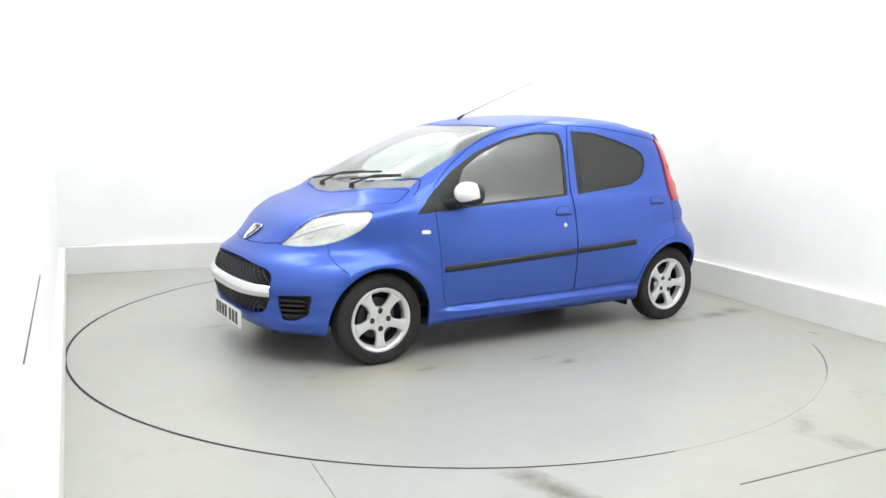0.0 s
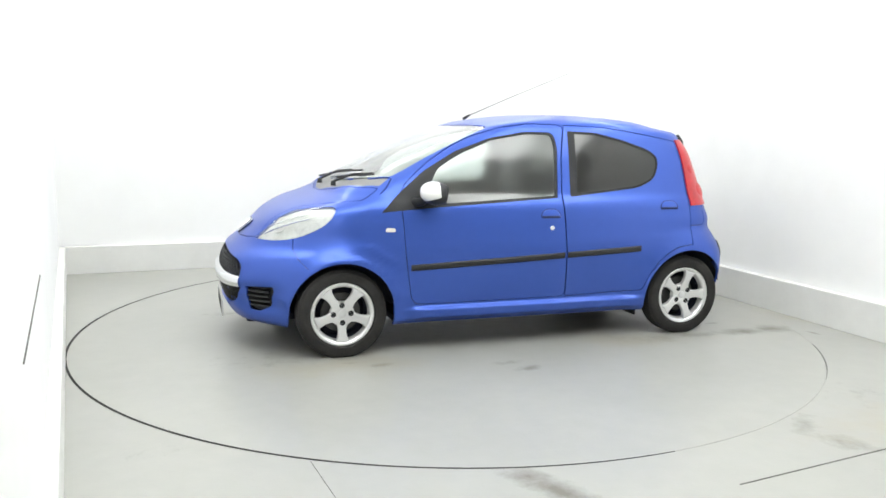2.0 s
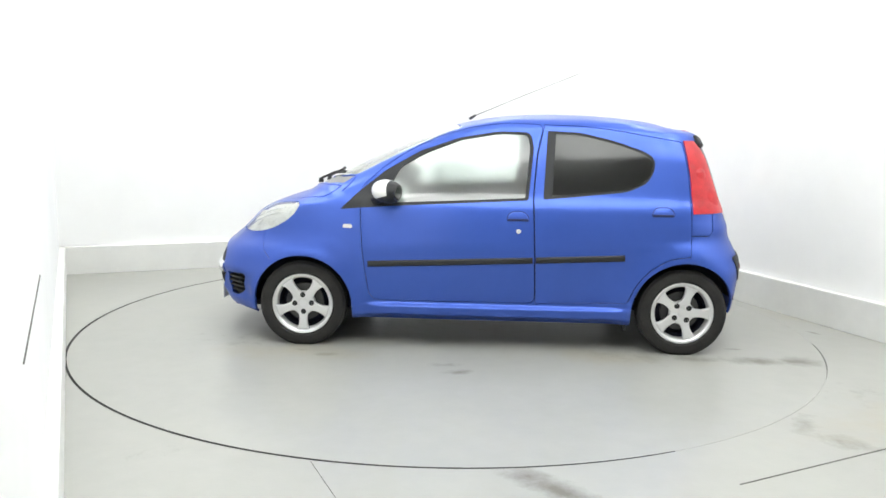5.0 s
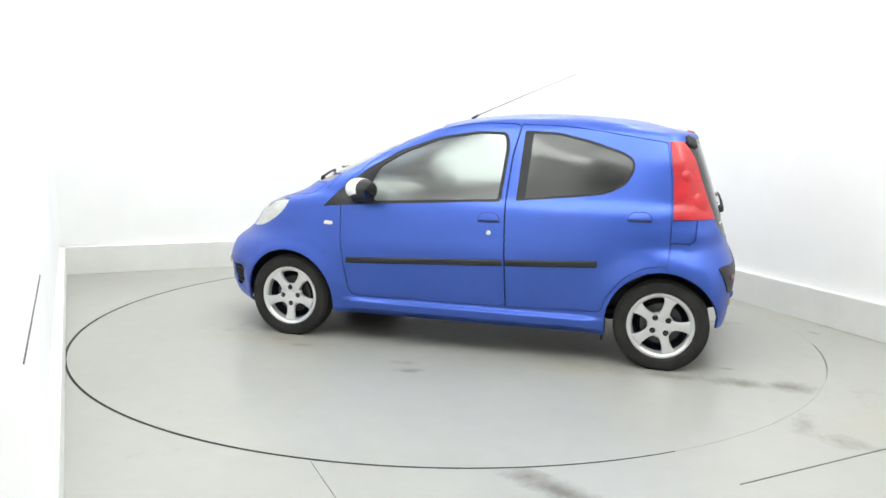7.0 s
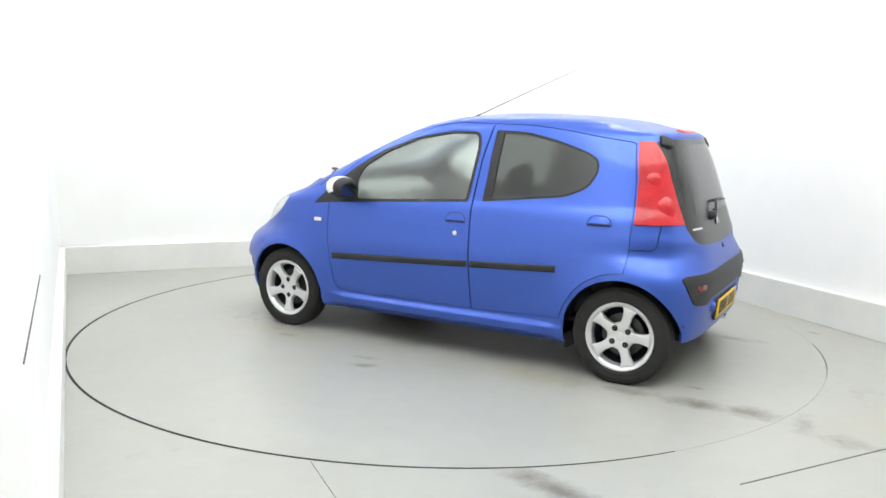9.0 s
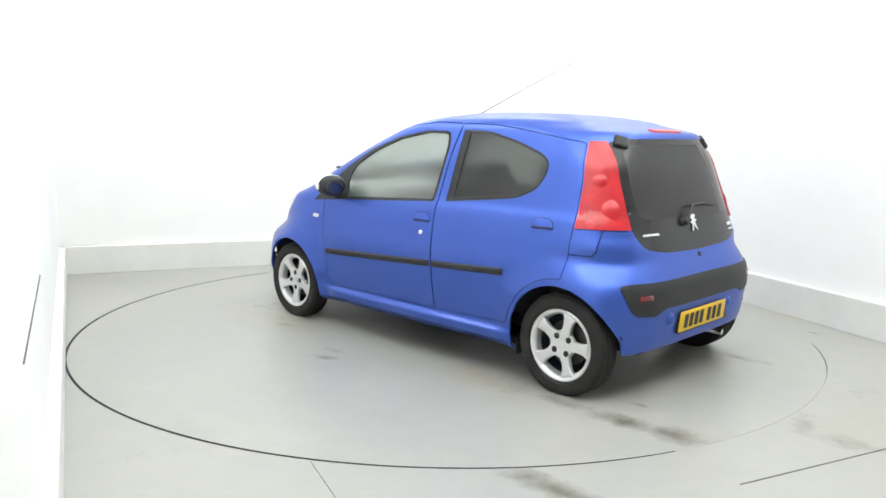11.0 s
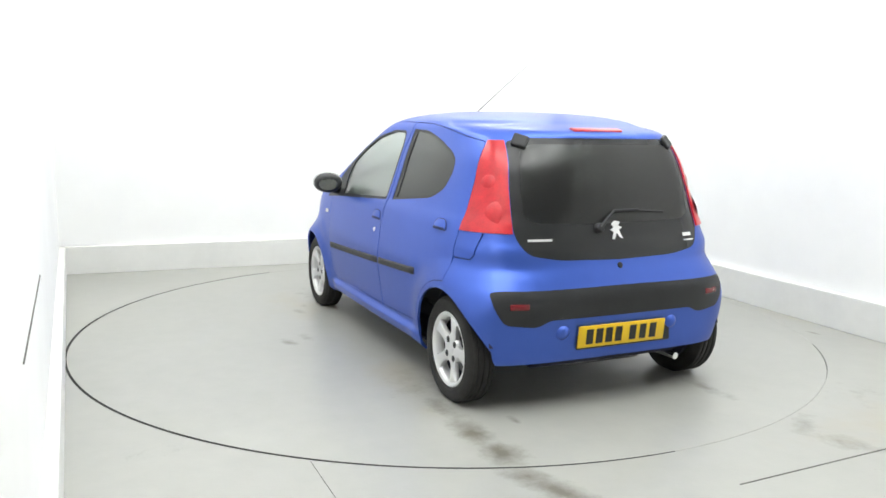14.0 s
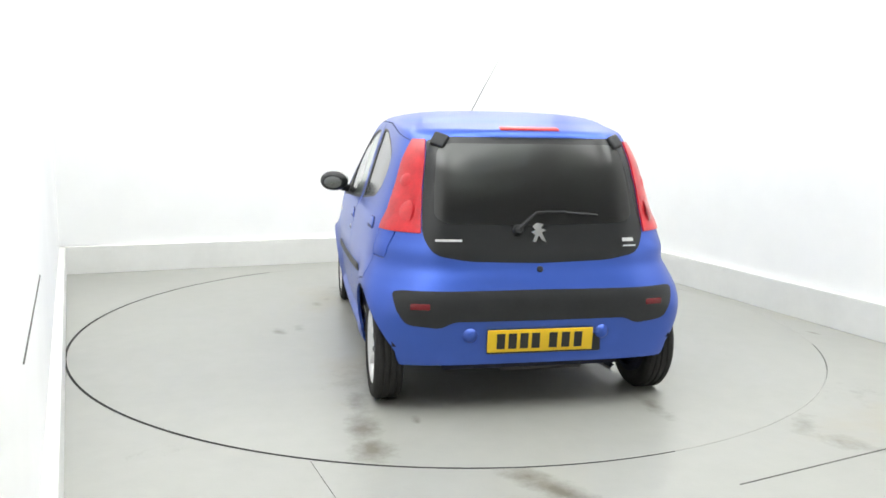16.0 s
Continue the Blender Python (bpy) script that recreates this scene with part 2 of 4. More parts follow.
U0, U1, V0, V1 = -2.62, 2.54, -8.2, 2.67  # left, right, front and back faces of the skirting
RING = 2.434
HIGH = 3.4
# the wall-side panels are fill, added to whiten the walls
WALL_FILL_LIGHTS = [(-1.2, 2.2, 2.2, 0.5), (1.2, 2.2, 2.2, 0.5), (2.25, 0.3, 0.4, 2.6), (2.25, -2.6, 0.4, 2.6), (-2.25, 0.3, 0.4, 2.6), (-2.0, -2.6, 0.4, 2.2)]  # u, v and size
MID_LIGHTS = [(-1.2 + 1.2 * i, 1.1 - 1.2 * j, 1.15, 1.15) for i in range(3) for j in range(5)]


def slab(name, u0, u1, v0, v1, z0, z1, material, label, category, bevel=0.0):
    m = Matrix.Translation(booth((u0 + u1) / 2, (v0 + v1) / 2, (z0 + z1) / 2)) @ pose(0, 0, 0, 0, 0, TURN)
    ob = link_bm(name, box_bm(u1 - u0, v1 - v0, z1 - z0, bevel=bevel), material)
    ob.matrix_world = m
    return tagged(ob, label, category, kind="structure")


def floor_bm():
    """The fixed floor round the round pit of the turntable."""
    bm = bmesh.new()
    n = 192
    inner, outer, low = [], [], []
    for i in range(n):
        a = 2 * math.pi * i / n
        d = Vector((math.cos(a), math.sin(a), 0))
        inner.append(bm.verts.new(d * (RING + 0.0018)))
        low.append(bm.verts.new(d * (RING + 0.0018) + Vector((0, 0, -0.12))))
        du, dv = d.dot(RU), d.dot(RV)
        k = min((U1 + 0.2) / du if du > 1e-6 else 1e9, (U0 - 1.6) / du if du < -1e-6 else 1e9,
                (V1 + 0.2) / dv if dv > 1e-6 else 1e9, (V0 - 0.2) / dv if dv < -1e-6 else 1e9)
        outer.append(bm.verts.new(d * k))
    for i in range(n):
        j = (i + 1) % n
        bm.faces.new((inner[i], outer[i], outer[j], inner[j]))
        bm.faces.new((low[i], inner[i], inner[j], low[j]))
    return bm


floor = tagged(link_bm("floor", floor_bm(), "floor"), "pale grey painted floor with scuffs and joints", "floor", kind="structure")
pit = tagged(link_bm("floor_pit", lathe([(0.001, -0.12), (RING + 0.05, -0.12)], n=96), "gap"), "dark bottom of the turntable pit", "floor", kind="structure")
slab("skirting_back", U0 - 0.06, U1 + 0.06, V1, V1 + 0.06, 0, 0.25, "kerb", "low pale grey skirting along the back wall", "skirting", 0.004)
slab("skirting_right", U1, U1 + 0.06, V0, V1 - 0.001, 0, 0.25, "kerb", "low pale grey skirting along the side wall", "skirting", 0.004)
LEAN = 3.6  # degrees by which the near side wall stands out of square


def left_slab(name, d0, d1, s0, s1, z0, z1, material, label, category):
    """A slab along the near side wall: d outward from its face, s along it from the back corner."""
    m = Matrix.Translation(booth(-2.612, V1)) @ pose(0, 0, 0, 0, 0, TURN + LEAN) @ Matrix.Translation((-(d0 + d1) / 2, -(s0 + s1) / 2, (z0 + z1) / 2))
    ob = link_bm(name, box_bm(abs(d1 - d0), s1 - s0, z1 - z0, bevel=0.003), material)
    ob.matrix_world = m
    return tagged(ob, label, category, kind="structure")


left_slab("skirting_left", 0.0, 0.05, -0.05, 7.15, 0, 0.25, "kerb", "low pale grey skirting along the side wall", "skirting")
left_slab("wall_left", 0.05, 0.2, -0.2, 7.15, -0.1, HIGH, "wall", "bright white painted side wall", "wall")
slab("wall_back", U0 - 1.6, U1 + 1.6, V1 + 0.06, V1 + 0.2, -0.1, HIGH, "wall", "bright white painted back wall", "wall")
slab("wall_right", U1 + 0.06, U1 + 0.2, V0, V1 + 0.058, -0.1, HIGH, "wall", "bright white painted side wall", "wall")
slab("wall_recess", U0 - 1.6, U0 - 1.45, V0, -4.3, -0.1, HIGH, "wall", "white wall beside the camera", "wall")
slab("wall_return", U0 - 1.449, U0 + 0.33, -4.299, -4.2, -0.1, HIGH, "wall", "white wall end beside the camera", "wall")
slab("wall_front", U0 - 1.6, U1 + 0.2, V0 - 0.2, V0 - 0.002, -0.1, HIGH, "wall", "white wall behind the camera", "wall")
slab("ceiling", U0 - 1.6, U1 + 0.2, V0 - 0.2, V1 + 0.2, HIGH + 0.002, HIGH + 0.15, "wall", "white booth ceiling", "ceiling")


# joints between the floor panels, and the ledge line along the near side wall
def joint(x0, y0, x1, y1, w):
    """A thin dark joint between floor panels."""
    m = Matrix.Translation(((x0 + x1) / 2, (y0 + y1) / 2, 0.0012)) @ pose(0, 0, 0, 0, 0, math.degrees(math.atan2(y1 - y0, x1 - x0)))
    ob = link_bm("floor_joint", box_bm(math.hypot(x1 - x0, y1 - y0), w, 0.002), "joint")
    ob.matrix_world = m
    return tagged(ob, "thin worn joint in the painted floor", "joint", kind="structure")


joint(-0.545, -2.40, 0.30, -4.2, 0.0013)
joint(1.158, -2.539, 2.95, -1.656, 0.006)
left_slab("wall_joint", 0.046, 0.055, 4.31, 5.58, 0.7578, 0.7585, "joint", "thin dark joint in the wall panelling", "joint")


# ---- ceiling lights, all out of view ----
def unseen_ceiling_light(u, v, su, sv, glow):
    ob = tagged(new("unseen_ceiling_light"), "unseen white framed ceiling panel with a glowing diffuser", "light", "ceiling lights")
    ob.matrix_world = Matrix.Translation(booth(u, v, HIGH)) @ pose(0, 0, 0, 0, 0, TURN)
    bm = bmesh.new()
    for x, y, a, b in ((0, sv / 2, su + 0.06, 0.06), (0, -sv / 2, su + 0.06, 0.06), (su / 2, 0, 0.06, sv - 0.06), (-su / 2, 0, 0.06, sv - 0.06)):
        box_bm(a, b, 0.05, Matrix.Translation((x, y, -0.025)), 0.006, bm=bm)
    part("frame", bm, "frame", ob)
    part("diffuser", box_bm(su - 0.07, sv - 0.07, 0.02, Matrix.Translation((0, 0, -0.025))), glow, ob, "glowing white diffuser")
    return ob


for row in WALL_FILL_LIGHTS:
    unseen_ceiling_light(*row, "glow_wall_fill")
# the row nearest the camera is raised as added fill on the car
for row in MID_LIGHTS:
    unseen_ceiling_light(*row, "glow_front_fill" if row[1] < -2.0 else "glow_mid")
# ---- turntable ----
SPIN0, RATE = 212.35, -6.93  # degrees at the start, degrees a second
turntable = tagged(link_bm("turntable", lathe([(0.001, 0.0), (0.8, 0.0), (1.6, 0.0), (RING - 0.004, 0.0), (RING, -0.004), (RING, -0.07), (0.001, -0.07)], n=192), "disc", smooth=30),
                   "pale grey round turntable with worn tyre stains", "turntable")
part("edge_strip", lathe([(RING - 0.006, 0.0004), (RING - 0.001, 0.0008), (RING + 0.001, -0.002), (RING + 0.001, -0.05), (RING - 0.006, -0.05)], n=192, closed=True), "rim_pale", turntable, "painted steel edge")


def ring_gap_shade(a0, a1, w, material, label):
    """A strip added in the fixed floor to paint the gap's shade round the turntable, thinning out at both ends."""
    bm = bmesh.new()
    n = max(8, int((a1 - a0) / 2))
    rows = []
    for i in range(n + 1):
        a = radians(a0 + (a1 - a0) * i / n)
        k = 0.25 + 0.75 * min(1.0, min(i, n - i) / (0.3 * n))
        rows.append([bm.verts.new(((RING + 0.001 + d * w * k) * math.cos(a), (RING + 0.001 + d * w * k) * math.sin(a), z)) for d, z in ((0, -0.004), (0, 0.0022), (1, 0.0022), (1, -0.004))])
    for p, q in zip(rows, rows[1:]):
        for k in range(4):
            bm.faces.new((p[k], q[k], q[(k + 1) % 4], p[(k + 1) % 4]))
    bm.faces.new(rows[0])
    bm.faces.new(rows[-1][::-1])
    bmesh.ops.recalc_face_normals(bm, faces=bm.faces)
    return tagged(link_bm("gap_shade_strip", bm, material), label, "joint", kind="structure")


# strips paint the gap's shade; bare stretches are where glare washes it out
ring_gap_shade(133, 294, 0.013, "gap", "dark strip added for the shaded gap between floor and turntable")
ring_gap_shade(331, 350, 0.007, "joint", "fainter strip added for the shaded gap between floor and turntable")

# ---- the car ----
# Car space: x forward from the rear axle, y to its left, z up.
AXIS = Vector((1.468, 0.0785, 0.0))  # where the turntable's axle lies under the car
car = tagged(new("car"), "bright blue metallic five-door hatchback standing on the turntable", "car")
car.matrix_world = pose(0, 0, 0, 0, 0, SPIN0)
SHIFT = Matrix.Translation(-AXIS)

# Horizontal slices of the body: height, nose, tail, half width, then the length and squareness of the rounded nose and tail.
SLICES = [
    (0.175, 2.89, -0.30, 0.715, 0.60, 2.6, 0.38, 4.6),
    (0.20, 2.94, -0.338, 0.742, 0.62, 2.7, 0.40, 4.6),
    (0.24, 2.968, -0.358, 0.752, 0.63, 2.75, 0.41, 4.6),
    (0.28, 2.99, -0.372, 0.762, 0.64, 2.75, 0.42, 4.6),
    (0.33, 3.009, -0.380, 0.772, 0.66, 2.75, 0.43, 4.6),
    (0.38, 3.022, -0.386, 0.781, 0.68, 2.75, 0.44, 4.7),
    (0.50, 3.01, -0.400, 0.796, 0.69, 2.65, 0.47, 4.8),
    (0.58, 2.975, -0.402, 0.800, 0.70, 2.45, 0.53, 4.5),
    (0.65, 2.90, -0.378, 0.798, 0.72, 2.2, 0.62, 4.2),
    (0.715, 2.825, -0.353, 0.791, 0.70, 2.4, 0.70, 4.0),
    (0.78, 2.755, -0.335, 0.781, 0.64, 2.7, 0.72, 4.5),
    (0.83, 2.68, -0.318, 0.771, 0.58, 3.0, 0.74, 4.5),
    (0.875, 2.575, -0.305, 0.760, 0.515, 3.5, 0.75, 4.5),
    (0.91, 2.465, -0.295, 0.747, 0.46, 3.6, 0.75, 4.5),
    (0.95, 2.37, -0.283, 0.727, 0.44, 3.5, 0.74, 4.5),
    (1.00, 2.30, -0.268, 0.710, 0.455, 3.4, 0.72, 4.5),
    (1.10, 2.10, -0.236, 0.680, 0.45, 3.4, 0.68, 4.5),
    (1.20, 1.89, -0.201, 0.650, 0.41, 3.4, 0.64, 4.5),
    (1.30, 1.655, -0.165, 0.616, 0.37, 3.4, 0.62, 3.8),
    (1.345, 1.535, -0.145, 0.600, 0.34, 3.4, 0.62, 3.4),
    (1.365, 1.475, -0.080, 0.592, 0.335, 3.4, 0.60, 3.2),
    (1.385, 1.415, 0.03, 0.580, 0.33, 3.3, 0.56, 3.1),
    (1.406, 1.335, 0.11, 0.560, 0.34, 3.2, 0.50, 3.0),
    (1.425, 1.24, 0.21, 0.520, 0.34, 3.0, 0.45, 2.9),
    (1.443, 1.12, 0.36, 0.435, 0.32, 2.7, 0.37, 2.7),
    (1.456, 0.98, 0.55, 0.30, 0.22, 2.3, 0.24, 2.3),
    (1.461, 0.86, 0.70, 0.06, 0.07, 2.0, 0.07, 2.0),
]
HUB_F, HUB_R, HUB_Z, TYRE = 2.34, 0.0, 0.262, 0.268


def slices(step):
    """The slices, filled in between by smooth curves."""
    P = np.array(SLICES)
    out = []
    for i in range(len(P) - 1):
        p0, p1, p2, p3 = P[max(i - 1, 0)], P[i], P[i + 1], P[min(i + 2, len(P) - 1)]
        for k in range(step):
            t = k / step
            out.append(0.5 * (2 * p1 + (p2 - p0) * t + (2 * p0 - 5 * p1 + 4 * p2 - p3) * t * t + (3 * p1 - p0 - 3 * p2 + p3) * t ** 3))
    out.append(P[-1])
    return out


def smooth01(a, b, x):
    t = min(max((x - a) / (b - a), 0.0), 1.0)
    return t * t * (3 - 2 * t)


def mould(x, y, z):
    """Pushes the plain side out or in: wheel arches, sill ledge, plan bow."""
    if y <= 0:
        return y
    w = smooth01(0.35, 0.65, y)
    y *= 1 - 0.022 * ((x - 1.0) / 1.15) ** 2 * w
    for hx, amount, lip in ((HUB_F, 0.018, 0.016), (HUB_R, 0.026, 0.004)):
        r = math.hypot(x - hx, z - HUB_Z)
        y += w * (amount * (1 - smooth01(0.33, 0.47, r)) + lip * (1 - smooth01(0.325, 0.365, r)))
    mid = smooth01(1.98, 1.85, x) * smooth01(0.3, 0.42, x)
    y += mid * w * 0.034 * smooth01(0.185, 0.225, z) * (1 - smooth01(0.262, 0.292, z))
    y += w * 0.007 * math.exp(-((z - 0.56 - 0.75 * (x - 2.02)) / 0.030) ** 2) * smooth01(1.985, 2.03, x) * (1 - smooth01(2.12, 2.24, x))
    y += mid * w * 0.003 * math.exp(-((z - 0.64) / 0.06) ** 2)
    return y


def recess(x, y, z):
    """Sinks the pocket round the lower louvres under a ledge of the front bumper."""
    if x > 2.5 and y > 0.4:
        d = 0.024 * smooth01(0.44, 0.53, y) * (1 - smooth01(0.66, 0.74, y)) * smooth01(0.24, 0.31, z) * (1 - smooth01(0.412, 0.436, z))
        x, y = x - 0.85 * d, y - 0.45 * d
    return x, y, z


def shell():
    bm = bmesh.new()
    rows = []
    nf, ns, nr = 26, 44, 24
    for z, xf, xr, w, lf, ef, lr, er in slices(5):
        row = []
        for i in range(nf):
            a = 0.5 * math.pi * (i / nf)
            c, s = max(math.cos(a), 0), max(math.sin(a), 0)
            row.append((xf - lf * (1 - c ** (2 / ef)), w * s ** (2 / ef)))
        x0, x1 = xf - lf, xr + lr
        for i in range(ns + 1):
            row.append((x0 + (x1 - x0) * i / ns, w))
        for i in range(nr - 1, -1, -1):
            a = 0.5 * math.pi * (i / nr)
            c, s = max(math.cos(a), 0), max(math.sin(a), 0)
            row.append((xr + lr * (1 - c ** (2 / er)), w * s ** (2 / er)))
        rows.append([bm.verts.new(recess(x, mould(x, y, z), z)) for x, y in row])
    for a, b in zip(rows, rows[1:]):
        for i in range(len(a) - 1):
            bm.faces.new((a[i], a[i + 1], b[i + 1], b[i]))
    bmesh.ops.remove_doubles(bm, verts=bm.verts, dist=1e-5)
    bm.normal_update()
    tot = sum(f.normal.y * f.calc_area() for f in bm.faces)
    if tot < 0:
        bmesh.ops.reverse_faces(bm, faces=bm.faces)
    return bm


SIDE = (Vector((1, 0, 0)), Vector((0, 0, 1)))
REAR = (Vector((0, 1, 0)), Vector((0, 0, 1)))
TOP = (Vector((1, 0, 0)), Vector((0, 1, 0)))


def cut(bm, poly, view, sel):
    """Cuts the shell along an outline seen in a view, on the faces that sel admits."""
    A, B = view
    n = len(poly)
    xs, ys = [p[0] for p in poly], [p[1] for p in poly]
    live = {}

    def box(f):
        a = [v.co.dot(A) for v in f.verts]
        b = [v.co.dot(B) for v in f.verts]
        return min(a), max(a), min(b), max(b)

    for f in bm.faces:
        if sel(f.calc_center_median()):
            k = box(f)
            if k[1] > min(xs) and k[0] < max(xs) and k[3] > min(ys) and k[2] < max(ys):
                live[f] = k
    for i in range(n):
        p, q = Vector(poly[i]), Vector(poly[(i + 1) % n])
        e = q - p
        if e.length < 1e-6:
            continue
        no = (A * e.y - B * e.x).normalized()
        co = A * p.x + B * p.y
        lo0, hi0 = min(p.x, q.x) - 1e-4, max(p.x, q.x) + 1e-4
        lo1, hi1 = min(p.y, q.y) - 1e-4, max(p.y, q.y) + 1e-4
        fs = [f for f, k in live.items() if not (k[1] < lo0 or k[0] > hi0 or k[3] < lo1 or k[2] > hi1)]
        if fs:
            geom = list({v for f in fs for v in f.verts}) + list({e2 for f in fs for e2 in f.edges}) + fs
            r = bmesh.ops.bisect_plane(bm, geom=geom, plane_co=co, plane_no=no, dist=1e-6)
            for f in fs:
                live[f] = box(f)
            for f in r["geom"]:
                if isinstance(f, bmesh.types.BMFace):
                    live[f] = box(f)


def circle(cx, cy, r, a0, a1, n):
    return [(cx + r * math.cos(radians(a0 + (a1 - a0) * i / n)), cy + r * math.sin(radians(a0 + (a1 - a0) * i / n))) for i in range(n + 1)]


# outlines in the side view (x, z)
TRIM_REAR = [(-0.60, 0.0), (-0.60, 0.258), (-0.36, 0.252), (-0.24, 0.248), (-0.20, 0.0)]
ARCH_F = circle(HUB_F, HUB_Z, 0.311, 0, 180, 28) + [(HUB_F - 0.311, -0.1), (HUB_F + 0.311, -0.1)]
ARCH_R = circle(HUB_R, HUB_Z, 0.316, 0, 170, 28) + [(-0.306, 0.255), (-0.302, -0.1), (HUB_R + 0.316, -0.1)]
FRONT_DOOR = rounded([(1.985, 0.93), (1.965, 0.60), (1.925, 0.335), (1.885, 0.296), (0.90, 0.302), (0.912, 0.63), (0.925, 0.95), (0.905, 1.20), (0.862, 1.392),
                      (1.10, 1.398), (1.31, 1.37), (1.50, 1.315), (1.66, 1.24), (1.82, 1.14), (1.97, 1.01)], 0.05)
REAR_DOOR = rounded([(0.90, 0.302, 0), (0.912, 0.63), (0.925, 0.95), (0.905, 1.20), (0.862, 1.391, 0), (0.62, 1.385), (0.42, 1.362), (0.20, 1.326),
                     (0.015, 1.297, 0.02), (-0.018, 1.10), (-0.031, 0.875), (-0.03, 0.70), (-0.02, 0.615, 0.0), (0.10, 0.60), (0.22, 0.53), (0.305, 0.42), (0.34, 0.318, 0.03)], 0.05)
FRONT_FRAME = rounded([(2.105, 0.858, 0.01), (1.99, 0.868), (1.75, 0.886), (0.955, 0.932, 0.012), (0.925, 1.25), (0.945, 1.342, 0.04), (1.14, 1.345), (1.38, 1.304), (1.62, 1.22), (1.83, 1.10), (2.0, 0.962)], 0.03)
FRONT_GLASS = rounded([(1.76, 0.906, 0.02), (0.975, 0.946, 0.012), (0.948, 1.25), (0.963, 1.328, 0.03), (1.13, 1.333), (1.37, 1.292), (1.59, 1.207), (1.74, 1.115), (1.79, 1.02)], 0.03)
REAR_FRAME = rounded([(0.865, 0.938, 0.012), (0.842, 1.352, 0.012), (0.64, 1.345), (0.43, 1.296), (0.25, 1.236), (0.192, 1.195, 0.05), (0.19, 1.13), (0.235, 1.045), (0.36, 0.990)], 0.05)
REAR_GLASS = offset(rounded([(0.825, 0.943, 0.012), (0.803, 1.350, 0.012), (0.64, 1.345), (0.43, 1.296), (0.25, 1.236), (0.192, 1.195, 0.05), (0.19, 1.13), (0.235, 1.045), (0.36, 0.990)], 0.05), -0.013)
LAMP_SIDE = [(0.007, 1.300), (-0.025, 1.10), (-0.0385, 0.867), (-0.50, 0.867), (-0.50, 1.300)]
# outlines in the rear view (y, z)
LAMP_REAR = [(0.500, 1.40), (0.507, 1.30), (0.540, 1.08), (0.557, 0.86), (0.560, 0.80), (0.90, 0.80), (0.90, 1.40)]
TAIL_GLASS = rounded([(-0.2, 1.318, 0), (0.42, 1.318, 0.03), (0.505, 1.30, 0.02), (0.538, 1.08), (0.555, 0.86), (0.505, 0.770), (0.34, 0.742), (0.0, 0.732, 0), (-0.2, 0.732, 0)], 0.05)
TAIL_PANE = rounded([(-0.2, 1.288, 0), (0.41, 1.288, 0.04), (0.465, 1.26), (0.488, 1.08), (0.495, 0.945), (0.44, 0.915), (0.0, 0.905, 0), (-0.2, 0.905, 0)], 0.03)
BUMPER_BAND = rounded([(-0.2, 0.615, 0), (0.655, 0.610, 0.02), (0.697, 0.60, 0.03), (0.684, 0.525), (0.64, 0.455), (0.48, 0.438), (0.42, 0.470), (0.0, 0.468, 0), (-0.2, 0.468, 0)], 0.03)
# outlines in plan (x, y)
SCREEN = rounded([(2.26, -0.1, 0), (2.265, 0.10, 0), (2.22, 0.35), (2.12, 0.55), (2.02, 0.625, 0.02), (1.75, 0.592), (1.50, 0.555), (1.37, 0.535, 0.03), (1.41, 0.3), (1.43, -0.1, 0)], 0.04)
COWL = rounded([(2.36, -0.1, 0), (2.365, 0.10, 0), (2.31, 0.38), (2.20, 0.58), (2.10, 0.655, 0.01), (2.025, 0.628, 0.0), (2.12, 0.55), (2.22, 0.35), (2.265, 0.10, 0), (2.26, -0.1, 0)], 0.03)
BONNET = rounded([(2.885, -0.1, 0), (2.88, 0.10, 0.0), (2.85, 0.253, 0.0), (2.80, 0.372, 0.01), (2.73, 0.378), (2.655, 0.402), (2.565, 0.442), (2.465, 0.535), (2.36, 0.628), (2.22, 0.70, 0.03), (2.105, 0.668, 0.01), (2.21, 0.585), (2.32, 0.385), (2.372, 0.10, 0), (2.367, -0.1, 0)], 0.03)
# the head lamp seen from ahead and outside: s runs forward and inward
LAMP_VIEW = (Vector((0.848, -0.53, 0)), Vector((0, 0, 1)))
HEAD_LAMP = rounded([(2.175, 0.682, 0.01), (2.110, 0.738), (2.035, 0.805), (1.940, 0.853), (1.807, 0.879), (1.668, 0.890, 0.01), (1.634, 0.877, 0.015), (1.651, 0.826), (1.700, 0.779), (1.793, 0.731), (1.904, 0.698), (2.018, 0.683)], 0.04)
# outlines in the front view (y, z)
GRILLE = rounded([(-0.2, 0.598, 0), (0.18, 0.592), (0.44, 0.566), (0.515, 0.53, 0.05), (0.51, 0.425), (0.47, 0.315, 0.04), (0.36, 0.288), (0.10, 0.292), (-0.2, 0.294, 0)], 0.05)
FOG = rounded([(0.54, 0.418, 0.006), (0.675, 0.428, 0.006), (0.645, 0.312), (0.59, 0.272), (0.53, 0.278)], 0.02)


def ribbon(line, w):
    """A narrow band along a line, as an outline."""
    a, b = [], []
    for i, p in enumerate(line):
        p0, p1 = Vector(line[max(i - 1, 0)]), Vector(line[min(i + 1, len(line) - 1)])
        d = (p1 - p0).normalized()
        n = Vector((-d.y, d.x)) * w / 2
        a.append(tuple(Vector(p) + n))
        b.append(tuple(Vector(p) - n))
    return a + b[::-1]


